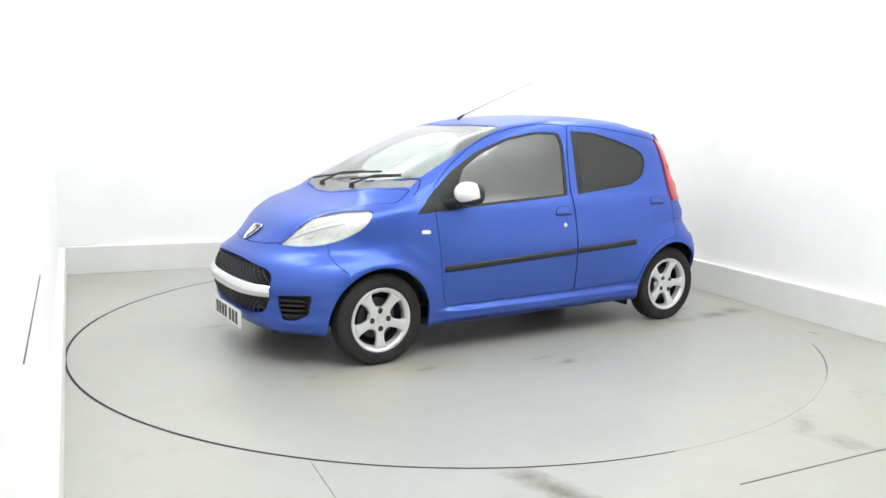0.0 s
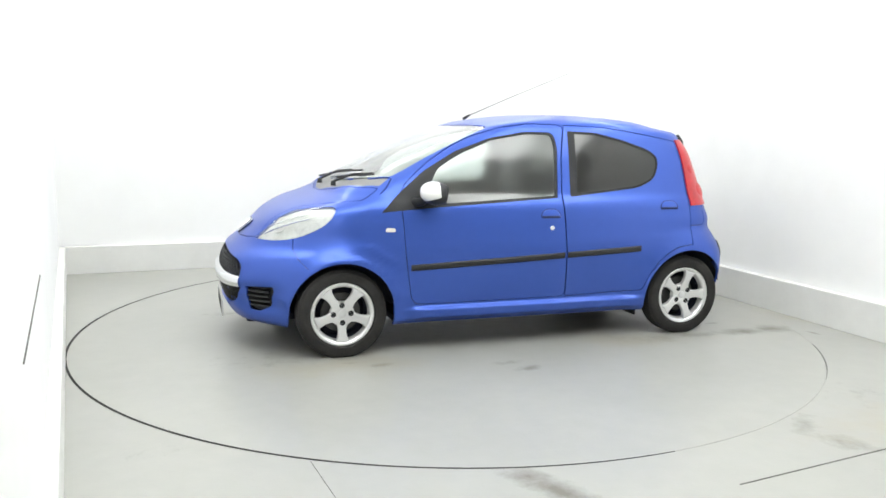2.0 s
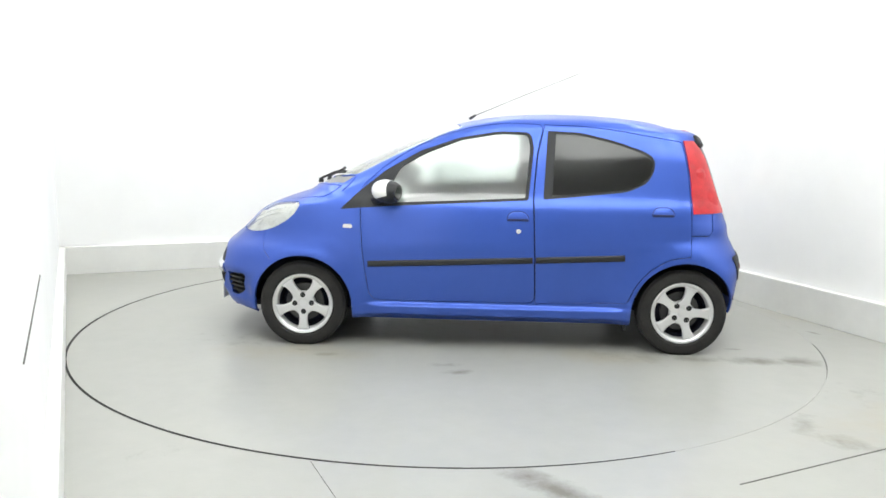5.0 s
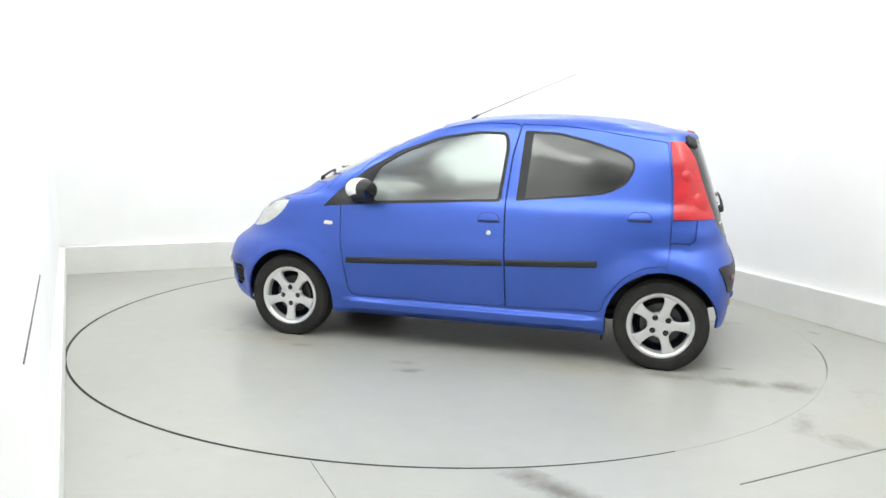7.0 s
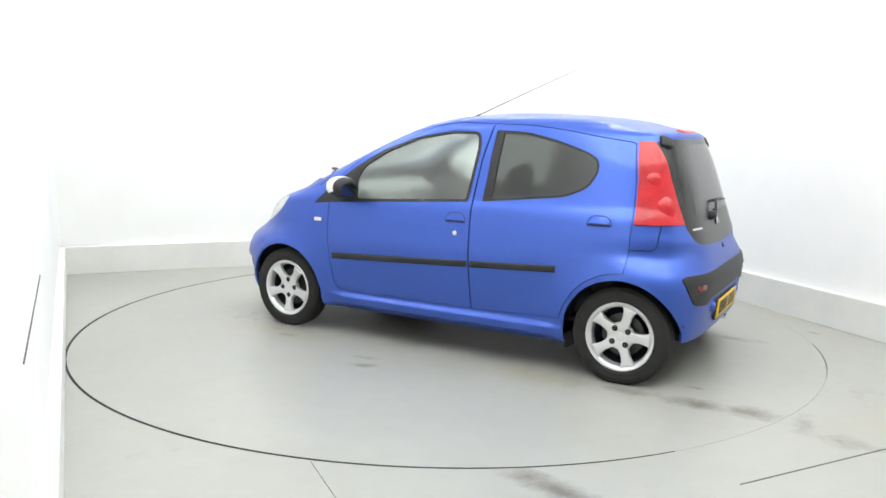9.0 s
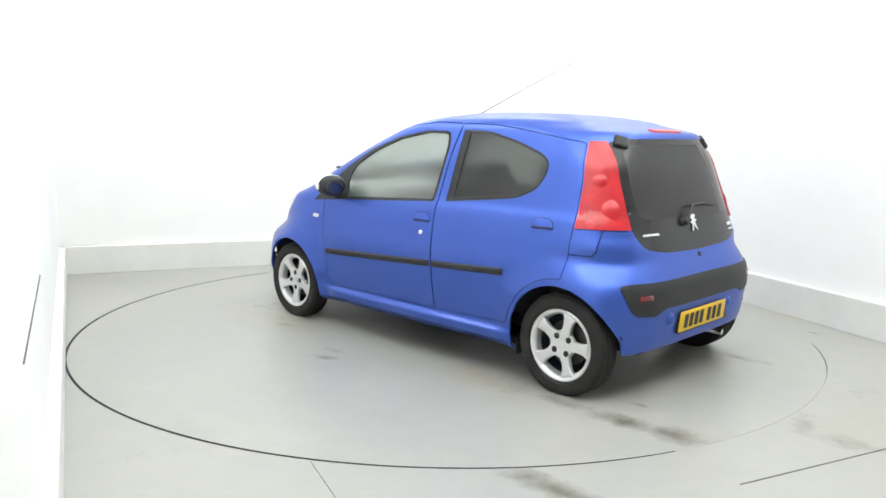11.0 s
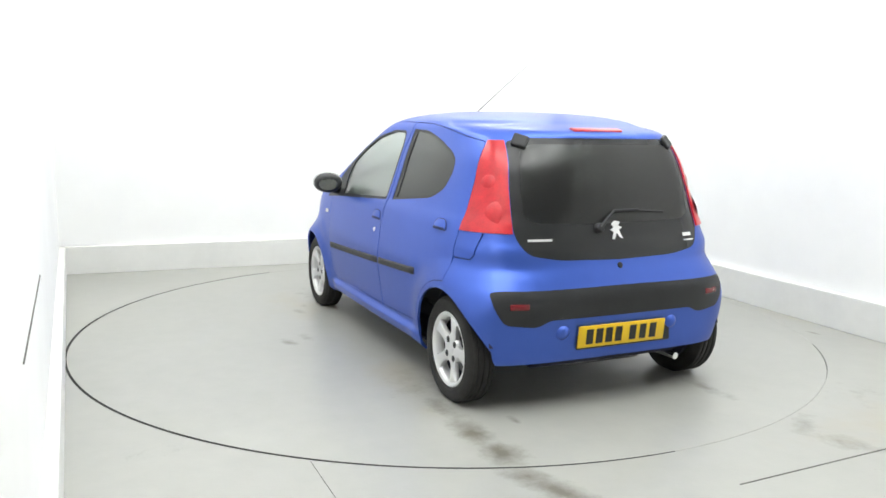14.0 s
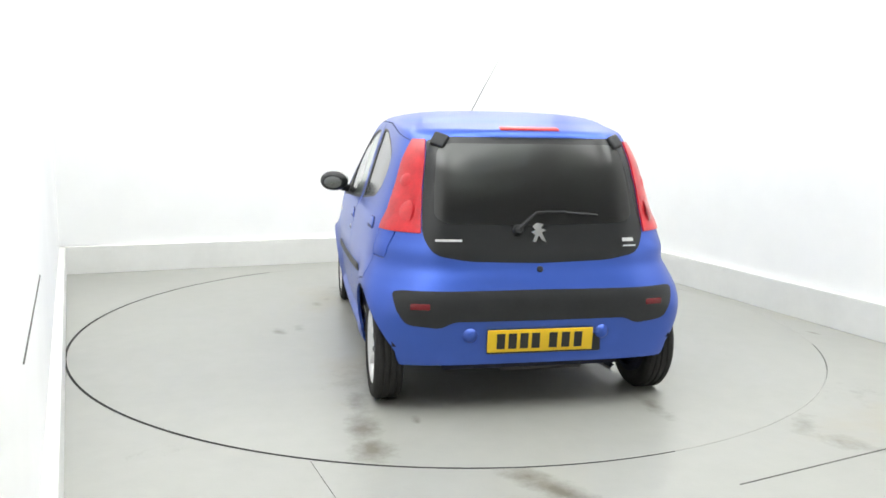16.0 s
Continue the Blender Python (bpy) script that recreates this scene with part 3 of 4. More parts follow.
# shut lines in the side view: front bumper, rear bumper corner, roof edge ahead of the doors
LINES = [ribbon([(2.607, 0.70), (2.612, 0.64), (2.59, 0.59), (2.54, 0.54)], 0.0035),
         ribbon([(-0.030, 0.738), (-0.14, 0.736), (-0.162, 0.76), (-0.168, 0.866)], 0.006),
         ribbon([(2.02, 1.055), (2.06, 1.00), (2.10, 0.965)], 0.006)]

GAP = 0.0042


def build_body():
    bm = shell()
    rear_sel = lambda c: c.x < 0.12
    top_sel = lambda c: c.z > 0.6 and c.x > 1.2
    side_all = lambda c: c.y > 0.42
    jobs = [(ARCH_F, SIDE, side_all), (ARCH_R, SIDE, side_all), (TRIM_REAR, SIDE, rear_sel)]
    for p in (FRONT_DOOR, REAR_DOOR):
        jobs += [(p, SIDE, side_all), (offset(p, -GAP), SIDE, side_all)]
    jobs += [(FRONT_FRAME, SIDE, side_all), (FRONT_GLASS, SIDE, side_all), (REAR_FRAME, SIDE, side_all), (REAR_GLASS, SIDE, side_all),
             (LAMP_SIDE, SIDE, side_all), (LAMP_REAR, REAR, rear_sel), (TAIL_GLASS, REAR, rear_sel), (TAIL_PANE, REAR, rear_sel), (BUMPER_BAND, REAR, rear_sel),
             (SCREEN, TOP, top_sel), (COWL, TOP, top_sel), (BONNET, TOP, top_sel), (offset(BONNET, -GAP), TOP, top_sel)]
    jobs += EXTRA_CUTS
    for p, view, sel in jobs:
        cut(bm, p, view, sel)
    bm.normal_update()
    door_f, door_r, hood_in = offset(FRONT_DOOR, -GAP), offset(REAR_DOOR, -GAP), offset(BONNET, -GAP)
    groups = {}
    for f in bm.faces:
        c = f.calc_center_median()
        x, y, z = c
        k = "body"
        sd = y > 0.42
        extra = extra_class(c)
        if inside(TRIM_REAR, x, z):
            continue
        if sd and (inside(ARCH_F, x, z) or inside(ARCH_R, x, z)):
            continue
        if extra:
            k = extra
        elif sd and inside(FRONT_GLASS, x, z):
            k = "front_window"
        elif sd and inside(FRONT_FRAME, x, z):
            k = "window_surround"
        elif sd and inside(REAR_GLASS, x, z):
            k = "rear_window"
        elif sd and inside(REAR_FRAME, x, z):
            k = "rear_window_surround"
        elif x < 0.12 and inside(LAMP_SIDE, x, z) and inside(LAMP_REAR, y, z):
            k = "tail_lamp"
        elif x < 0.0 and inside(TAIL_GLASS, y, z):
            k = "tailgate_pane" if inside(TAIL_PANE, y, z) else "tailgate_glass"
        elif x < 0.0 and inside(BUMPER_BAND, y, z):
            k = "bumper_band"
        elif sd and inside(door_f, x, z):
            k = "front_door"
        elif sd and inside(door_r, x, z):
            k = "rear_door"
        elif sd and (inside(FRONT_DOOR, x, z) or inside(REAR_DOOR, x, z)):
            k = "seam"
        elif z > 0.6 and x > 1.2 and inside(SCREEN, x, y):
            k = "windscreen"
        elif z > 0.6 and x > 1.9 and inside(COWL, x, y):
            k = "cowl"
        elif z > 0.6 and x > 1.9 and inside(hood_in, x, y):
            k = "bonnet"
        elif z > 0.6 and x > 1.9 and inside(BONNET, x, y):
            k = "seam"
        groups.setdefault(k, []).append(f)
    return bm, groups


def panel(name, faces, material, label="", both=False, mirror=False, sink=0.0, rim=0.014, parent=None):
    """One panel out of the shell, with its edges turned in. both: with its mirror image; mirror: the mirror image alone."""
    vid, co, no, polys = {}, [], [], []

    def vert(p, n):
        co.append(p)
        no.append(n)
        return len(co) - 1

    for f in faces:
        ids = []
        for v in f.verts:
            if v not in vid:
                n = Vector(v.normal)
                if abs(v.co.y) < 1e-4:
                    n.y = 0
                    n.normalize()
                vid[v] = vert(v.co - n * sink, n)
            ids.append(vid[v])
        polys.append(ids)
    count = {}
    for f in faces:
        for e in f.edges:
            count[e] = count.get(e, 0) + 1
    if rim:
        for f in faces:
            vs = list(f.verts)
            for i, v in enumerate(vs):
                w = vs[(i + 1) % len(vs)]
                e = f.edges[i]
                if set(e.verts) != {v, w}:
                    e = next(g for g in f.edges if set(g.verts) == {v, w})
                if count[e] != 1 or (abs(v.co.y) < 1e-3 and abs(w.co.y) < 1e-3):
                    continue
                a, b = co[vid[v]], co[vid[w]]
                na, nb = no[vid[v]], no[vid[w]]
                d = (b - a)
                n = d.cross(na)
                if n.length < 1e-9:
                    continue
                n.normalize()
                polys.append([vert(b, n), vert(a, n), vert(a - na * rim, n), vert(b - nb * rim, n)])
    if both or mirror:
        n0 = len(co)
        mc = [Vector((p.x, -p.y, p.z)) for p in co]
        mn = [Vector((p.x, -p.y, p.z)) for p in no]
        if mirror:
            co, no, polys = mc, mn, [q[::-1] for q in polys]
        else:
            co, no = co + mc, no + mn
            polys = polys + [[i + n0 for i in q[::-1]] for q in polys]
    me = bpy.data.meshes.new(name)
    me.from_pydata([tuple(p) for p in co], [], polys)
    me.materials.append(M[material])
    me.shade_smooth()
    me.normals_split_custom_set_from_vertices([tuple(n) for n in no])
    ob = new(name, me)
    ob.parent = parent or car
    if parent is None:
        ob.matrix_local = SHIFT
    if label:
        ob["label"] = label
    return ob


def cpart(name, bm, material, label="", parent=None, smooth=35):
    """A part of the car, built in car space."""
    ob = part(name, bm, material, parent or car, label, smooth)
    if parent is None:
        ob.matrix_local = SHIFT
    return ob


def mirrored(bm):
    b2 = bm.copy()
    for v in b2.verts:
        v.co.y = -v.co.y
    bmesh.ops.reverse_faces(b2, faces=b2.faces)
    return b2


def pair(name, bm, material, label="", parents=None, smooth=35):
    """The same part on the left and on the right."""
    b2 = mirrored(bm)
    pl, pr = parents or (None, None)
    return cpart(name, bm, material, label, pl, smooth), cpart(name, b2, material, label, pr, smooth)


def front_sel(c):
    return c.x > 2.5


def lamp_sel(c):
    return c.x > 2.2 and c.y > 0.3 and c.z > 0.62


EXTRA_CUTS = [(HEAD_LAMP, LAMP_VIEW, lamp_sel), (offset(HEAD_LAMP, 0.003), LAMP_VIEW, lamp_sel), (GRILLE, REAR, front_sel), (offset(GRILLE, 0.010), REAR, front_sel), (FOG, REAR, front_sel)]
EXTRA_CUTS += [(p, SIDE, lambda c: c.y > 0.42) for p in LINES]


def extra_class(c):
    """The front lamps, grille, fog panels and single shut lines."""
    x, y, z = c
    s = LAMP_VIEW[0].dot(c)
    if lamp_sel(c) and inside(offset(HEAD_LAMP, 0.003), s, z):
        return "head_lamp" if inside(HEAD_LAMP, s, z) else "seam"
    if x > 2.5 and inside(offset(GRILLE, 0.010), y, z):
        return "grille" if inside(GRILLE, y, z) else "grille_lip"
    if x > 2.5 and inside(FOG, y, z):
        return "fog_panel"
    if y > 0.42 and any(inside(p, x, z) for p in LINES):
        return "seam"
    return None


shell_bm, groups = build_body()
body = panel("body", groups["body"], "paint", "blue painted body shell", both=True)
panel("bonnet", groups["bonnet"], "paint", both=True)
panel("windscreen", groups["windscreen"], "screen", "pale tinted windscreen", both=True, sink=0.004)
panel("cowl_panel", groups["cowl"], "trim", "grey plastic cowl", both=True, sink=0.01)
tail_glass = panel("tailgate_glass", groups["tailgate_glass"], "backglass", "smoked dark tailgate glass", both=True, sink=0.001)
panel("rear_screen", groups["tailgate_pane"], "rear_pane", "smoked see-through pane", both=True, sink=0.001, rim=0, parent=tail_glass)
bumper_band = panel("rear_bumper_band", groups["bumper_band"], "dark", "black plastic bumper band", both=True, sink=-0.006)
panel("door_seam", groups["seam"], "shut", "dark shut lines", both=True, sink=0.012, rim=0)
doors, tail_lamps = {}, {}
for mir in (False, True):
    for nm in ("front_door", "rear_door"):
        doors[nm, mir] = panel(nm, groups[nm], "paint", mirror=mir)
    panel("window_surround", groups["window_surround"], "dark", "black window surround", mirror=mir, sink=0.002, parent=doors["front_door", mir])
    panel("window_surround", groups["rear_window_surround"], "dark", "black window surround", mirror=mir, sink=0.002, parent=doors["rear_door", mir])
    panel("window", groups["front_window"], "glass", "tinted glass", mirror=mir, sink=0.008, parent=doors["front_door", mir])
    panel("window", groups["rear_window"], "privacy", "dark privacy glass", mirror=mir, sink=0.006, parent=doors["rear_door", mir])
    tail_lamps[mir] = panel("tail_lamp", groups["tail_lamp"], "red", "tall red tail lamp", mirror=mir, sink=-0.009, rim=0.03)


from mathutils.bvhtree import BVHTree

SKIN = BVHTree.FromBMesh(shell_bm)


def on_side(x, z):
    """The place on the left side of the body at x, z, and the way out of it."""
    p, n, _, _ = SKIN.ray_cast(Vector((x, 2.0, z)), Vector((0, -1, 0)))
    return (p, n) if p else (Vector((x, 0.78, z)), Vector((0, 1, 0)))


def on_end(y, z, front):
    """The place on the nose or the tail at y, z."""
    sx = 5.0 if front else -5.0
    p, n, _, _ = SKIN.ray_cast(Vector((sx, abs(y), z)), Vector((-1 if front else 1, 0, 0)))
    if p is None:
        p, n = Vector((2.9 if front else -0.35, abs(y), z)), Vector((1 if front else -1, 0, 0))
    if y < 0:
        p, n = Vector((p.x, -p.y, p.z)), Vector((n.x, -n.y, n.z))
    return p, n


def on_top(x, y):
    p, n, _, _ = SKIN.ray_cast(Vector((x, abs(y), 3.0)), Vector((0, 0, -1)))
    if y < 0:
        p, n = Vector((p.x, -p.y, p.z)), Vector((n.x, -n.y, n.z))
    return p, n


def facing(p, n, up=(0, 0, 1)):
    """A pose at p whose z looks along n, with x level and y upward."""
    n = Vector(n).normalized()
    x = Vector(up).cross(n).normalized()
    y = n.cross(x)
    m = Matrix((x, y, n)).transposed().to_4x4()
    m.translation = p
    return m


# lining inside the cabin, seen through the windows
panel("cabin_lining", [f for k in ("body", "front_door", "rear_door") for f in groups[k]
                       if 0.30 < f.calc_center_median().z < 1.43 and -0.1 < f.calc_center_median().x < 2.0 and not (f.calc_center_median().z < 0.62 and
                       (abs(f.calc_center_median().x) < 0.4 or abs(f.calc_center_median().x - HUB_F) < 0.42))],
      "trim", "grey cabin lining", both=True, sink=0.018, rim=0)

# head lamps: clear cover over a bright bowl
for mir in (False, True):
    lamp = panel("head_lamp", groups["head_lamp"], "reflector", "large clear teardrop head lamp", mirror=mir, sink=0.013, rim=0)
    panel("lens", groups["head_lamp"], "lens", "clear lens", mirror=mir, sink=-0.002, rim=0.012, parent=lamp)
    sy = -1 if mir else 1
    q, n = on_end(0.50 * sy, 0.775, True)
    part("bowl", lathe([(0.004, -0.006), (0.03, -0.003), (0.046, 0.001), (0.05, 0.0015), (0.056, -0.004)], facing(q - n * 0.012, n), 28), "reflector", lamp, "round bright reflector bowl")
    for d0, d1 in ((0.028, 0.020), (-0.012, -0.018)):  # bright bars added along the bowl to stand for its streaks of highlight
        streak_bar = []
        for i in range(9):
            k = i / 8
            q, n = on_end((0.41 + 0.23 * k) * sy, 0.728 + 0.115 * k + d0 + (d1 - d0) * k, True)
            streak_bar.append(q - n * (0.012 - 0.003 * math.sin(math.pi * k)))
        part("streak_bar", tube(streak_bar, 0.0045, 6), "chrome", lamp, "bright bar added for a streak of highlight")

# front grille
lip = panel("grille_surround", groups["grille_lip"], "paint", both=True, sink=0.004, rim=0.05)
panel("grille_backing", groups["grille"], "seam", "black grille cavity", both=True, sink=0.05, rim=0)


def grille_bars():
    """Crossed slanting bars across the two openings, following the nose."""
    bm = bmesh.new()
    for sgn in (1, -1):
        for k in range(-16, 17):
            y0 = k * 0.042
            pts = []
            for i in range(13):
                z = 0.296 + 0.30 * i / 12
                y = y0 + sgn * (z - 0.44) * 1.1
                if inside(GRILLE, abs(y), z) or inside(GRILLE, abs(y) - 0.012, z):
                    p, n = on_end(y, z, True)
                    pts.append(p - n * 0.016)
                elif len(pts) > 1:
                    tube(pts, 0.0045, 5, bm)
                    pts = []
            if len(pts) > 1:
                tube(pts, 0.0045, 5, bm)
    return bm


cpart("grille_mesh", grille_bars(), "dark", "black diamond grille mesh")


def sweep(rows, bm=None):
    """A skin over rows of points of equal count, closed round and at both ends."""
    bm = bm or bmesh.new()
    vs = [[bm.verts.new(p) for p in r] for r in rows]
    n = len(rows[0])
    for a, b in zip(vs, vs[1:]):
        for i in range(n):
            bm.faces.new((a[i], a[(i + 1) % n], b[(i + 1) % n], b[i]))
    bm.faces.new(vs[0][::-1])
    bm.faces.new(vs[-1])
    bmesh.ops.recalc_face_normals(bm, faces=bm.faces)
    return bm


def chrome_bar():
    rows = []
    for i in range(41):
        y = -0.512 + 1.024 * i / 40
        h = 0.042 - 0.008 * (abs(y) / 0.51) ** 2
        zc = 0.432 + 0.004 * (abs(y) / 0.5) ** 2
        p, n = on_end(y, zc, True)
        n = Vector((n.x, n.y, 0)).normalized()
        rows.append([p + n * d + Vector((0, 0, h * u)) for d, u in ((-0.03, -1), (-0.004, -0.98), (0.008, -0.7), (0.013, 0.0), (0.008, 0.7), (-0.004, 0.98), (-0.03, 1))])
    return sweep(rows)


cpart("grille_bar", chrome_bar(), "chrome", "broad chrome bar across the grille", smooth=60)

# fog panels with louvres
for mir in (False, True):
    fog = panel("fog_panel", groups["fog_panel"], "dark", "black louvred lower panel", mirror=mir, sink=0.03, rim=0)
    for z in (0.305, 0.335, 0.365, 0.395):
        rows = []
        for i in range(7):
            y = 0.545 + 0.10 * i / 6 - (0.41 - z) * 0.15
            p, n = on_end(y, z, True)
            if mir:
                p, n = Vector((p.x, -p.y, p.z)), Vector((n.x, -n.y, n.z))
            rows.append([p - n * 0.028 + Vector((0, 0, -0.006)), p - n * 0.004 + Vector((0, 0, -0.008)), p - n * 0.004 + Vector((0, 0, 0.002)), p - n * 0.028 + Vector((0, 0, 0.008))])
        part("louvre", sweep(rows), "dark", fog)


def plate(name, x, zc, tilt, key, facing_sign, label):
    """A number plate whose characters stand as plain bars."""
    m = Matrix.Translation((x, 0, zc)) @ pose(0, 0, 0, 90, 0, 90 if facing_sign > 0 else -90) @ pose(0, 0, 0, tilt)
    p = cpart(name, box_bm(0.52, 0.111, 0.008, m, 0.003), key, label)
    for cx in (-0.195, -0.138, -0.081, -0.024, 0.062, 0.124, 0.186):
        part("character_bar", box_bm(0.040, 0.076, 0.002, m @ Matrix.Translation((cx, 0, 0.0045))), "ink", p)
    return p


plate("rear_plate", -0.399, 0.372, 6, "plate_y", -1, "yellow plate with black bars")
plate("front_plate", 3.002, 0.230, 0, "plate_w", 1, "white plate with black bars")
p, n = on_end(0.0, 0.37, False)
cpart("plate_housing", box_bm(0.03, 0.565, 0.122, Matrix.Translation((p.x + 0.010, -0.025, 0.366)) @ pose(0, 0, 0, 0, 6), 0.010), "dark")
for y in (0.34, -0.31):
    p, n = on_end(y, 0.40, False)
    cpart("bumper_boss", lathe([(0.001, 0.020), (0.014, 0.018), (0.026, 0.011), (0.036, 0.0), (0.040, -0.006)], facing(p, n), 24), "paint", "rounded boss on the bumper")

# badge on the bonnet's nose
p, n = on_end(0.0, 0.712, True)
m = facing(p - n * 0.002, n)
shield = rounded([(-0.062, 0.058), (0.062, 0.058), (0.05, -0.01), (0.014, -0.068), (-0.014, -0.068), (-0.05, -0.01)], 0.014)
badge = cpart("bonnet_badge", prism(shield, m, 0.012), "dark", "dark shield-shaped badge with a silver shape")
part("badge_shape", prism(rounded([(-0.012, 0.036), (0.014, 0.034), (0.018, 0.0), (0.004, -0.040), (-0.008, -0.036), (-0.018, 0.005)], 0.01), m @ Matrix.Translation((0, 0, 0.011)), 0.006), "chrome", badge)
part("badge_rim", tube([m @ Vector((x, y, 0.012)) for x, y in offset(shield, -0.003)] + [m @ Vector((*offset(shield, -0.003)[0], 0.012))], 0.004, 6), "chrome", badge)


def rub_strip(x0, x1):
    rows = []
    for i in range(25):
        x = x0 + (x1 - x0) * i / 24
        z = 0.530 + (1.905 - x) * 0.0455
        q, n = on_side(x, z)
        e = min(1.0, 0.25 + min(i, 24 - i) / 2)
        rows.append([Vector((x, q.y + d * e, z + u)) for d, u in ((-0.006, -0.020), (0.005, -0.019), (0.011, -0.012), (0.012, 0.010), (0.006, 0.018), (-0.006, 0.020))])
    return sweep(rows)


for mir in (False, True):
    for nm, x0, x1 in (("front_door", 1.930, 0.922), ("rear_door", 0.904, 0.368)):
        bm = rub_strip(x0, x1)
        part("rub_strip", mirrored(bm) if mir else bm, "dark", doors[nm, mir], "black rubbing strip")
    for nm, x, z in (("front_door", 1.017, 0.838), ("rear_door", 0.145, 0.878)):
        q, n = on_side(x, z)
        m = facing(q, n)
        arc = rounded([(-0.066, -0.026, 0.01), (0.066, -0.026, 0.01), (0.060, 0.004), (0.035, 0.026), (-0.035, 0.026), (-0.060, 0.004)], 0.03)
        b1 = prism(offset(arc, 0.004), m @ Matrix.Translation((0, 0, -0.008)), 0.0105)
        b2 = prism(arc, m @ Matrix.Translation((0, 0, -0.007)), 0.0125)
        bmesh.ops.bevel(b2, geom=[e for e in b2.edges if all((m.inverted() @ v.co).z > 0.003 for v in e.verts)], offset=0.004, segments=3, affect="EDGES", profile=0.5)
        b3 = box_bm(0.122, 0.011, 0.014, m @ Matrix.Translation((0, -0.020, 0.000)), 0.003)
        hd = part("handle", mirrored(b2) if mir else b2, "paint", doors[nm, mir], "flush pull handle in body colour", 40)
        part("handle_gap", mirrored(b1) if mir else b1, "shut", hd)
        part("finger_slot", mirrored(b3) if mir else b3, "shut", hd)
    q, n = on_side(1.012, 0.748)
    bm = lathe([(0.001, 0.006), (0.010, 0.006), (0.014, 0.003), (0.014, -0.004)], facing(q, n), 20)
    part("door_lock", mirrored(bm) if mir else bm, "alloy", doors["front_door", mir], "round silver door lock")
    # side repeater on the wing
    q, n = on_side(2.056, 0.758)
    m = facing(q - n * 0.003, n)
    bm = prism(rounded([(-0.030, -0.011), (0.030, -0.013), (0.030, 0.010), (-0.026, 0.012)], 0.02), m, 0.008)
    cpart("side_repeater", mirrored(bm) if mir else bm, "amber", "small clear side repeater")


def ovoid(c, r, power=2.4, nu=40, nv=26, keep=lambda d: True):
    """A rounded, slightly squared egg."""
    bm = bmesh.new()
    rows = []
    for j in range(nv + 1):
        b = -math.pi / 2 + math.pi * j / nv
        row = []
        for i in range(nu):
            a = 2 * math.pi * i / nu
            f = lambda q: math.copysign(abs(q) ** (2 / power), q)
            row.append(bm.verts.new((c[0] + r[0] * f(math.cos(b)) * f(math.cos(a)), c[1] + r[1] * f(math.cos(b)) * f(math.sin(a)), c[2] + r[2] * f(math.sin(b)))))
        rows.append(row)
    for a, b in zip(rows, rows[1:]):
        for i in range(nu):
            bm.faces.new((a[i], a[(i + 1) % nu], b[(i + 1) % nu], b[i]))
    bmesh.ops.remove_doubles(bm, verts=bm.verts, dist=1e-6)
    bmesh.ops.delete(bm, geom=[f for f in bm.faces if not keep(f.calc_center_median())], context="FACES")
    return bm


def shave(bm, co, no):
    """Cuts away what lies beyond a plane and closes the cut."""
    r = bmesh.ops.bisect_plane(bm, geom=bm.verts[:] + bm.edges[:] + bm.faces[:], plane_co=co, plane_no=no, clear_outer=True, dist=1e-6)
    bmesh.ops.holes_fill(bm, edges=[e for e in r["geom_cut"] if isinstance(e, bmesh.types.BMEdge)], sides=0)
    return bm


def lean(bm, c, m):
    for v in bm.verts:
        v.co = Vector(c) + m @ (v.co - Vector(c))
    return bm


for mir in (False, True):
    C = (1.800, 0.842, 0.978)
    R3 = pose(0, 0, 0, 0, -8, -14).to_3x3()
    # dark housing, cut square at the back, with a pale cap over its front and top
    house = shave(ovoid(C, (0.092, 0.098, 0.069), 2.1), (C[0] - 0.066, 0, 0), (-1, 0, 0))
    cap = shave(shave(ovoid((C[0] + 0.003, C[1] + 0.001, C[2] + 0.002), (0.093, 0.099, 0.069), 2.1), (C[0] - 0.026, 0, C[2]), (-1, 0, 0.25)), (C[0], 0, C[2] - 0.026), (-0.45, 0, -1))
    gl = ovoid((C[0] - 0.064, C[1], C[2]), (0.004, 0.070, 0.047), 2.1)
    for b in (house, cap, gl):
        lean(b, C, R3)
    foot = tube([(1.90, 0.700, 0.915), (1.885, 0.735, 0.916), (1.865, 0.775, 0.925), (1.85, 0.80, 0.945)], 0.030, 10, r_end=0.026)
    if mir:
        house, cap, gl, foot = [mirrored(b) for b in (house, cap, gl, foot)]
    hs = part("door_mirror", house, "dark", doors["front_door", mir], "black door mirror housing", 60)
    part("mirror_cap", cap, "white", hs, "glossy white mirror cap", 60)
    part("mirror_glass", gl, "mirror", hs, "mirror glass", 60)
    part("mirror_foot", foot, "dark", hs, "", 60)

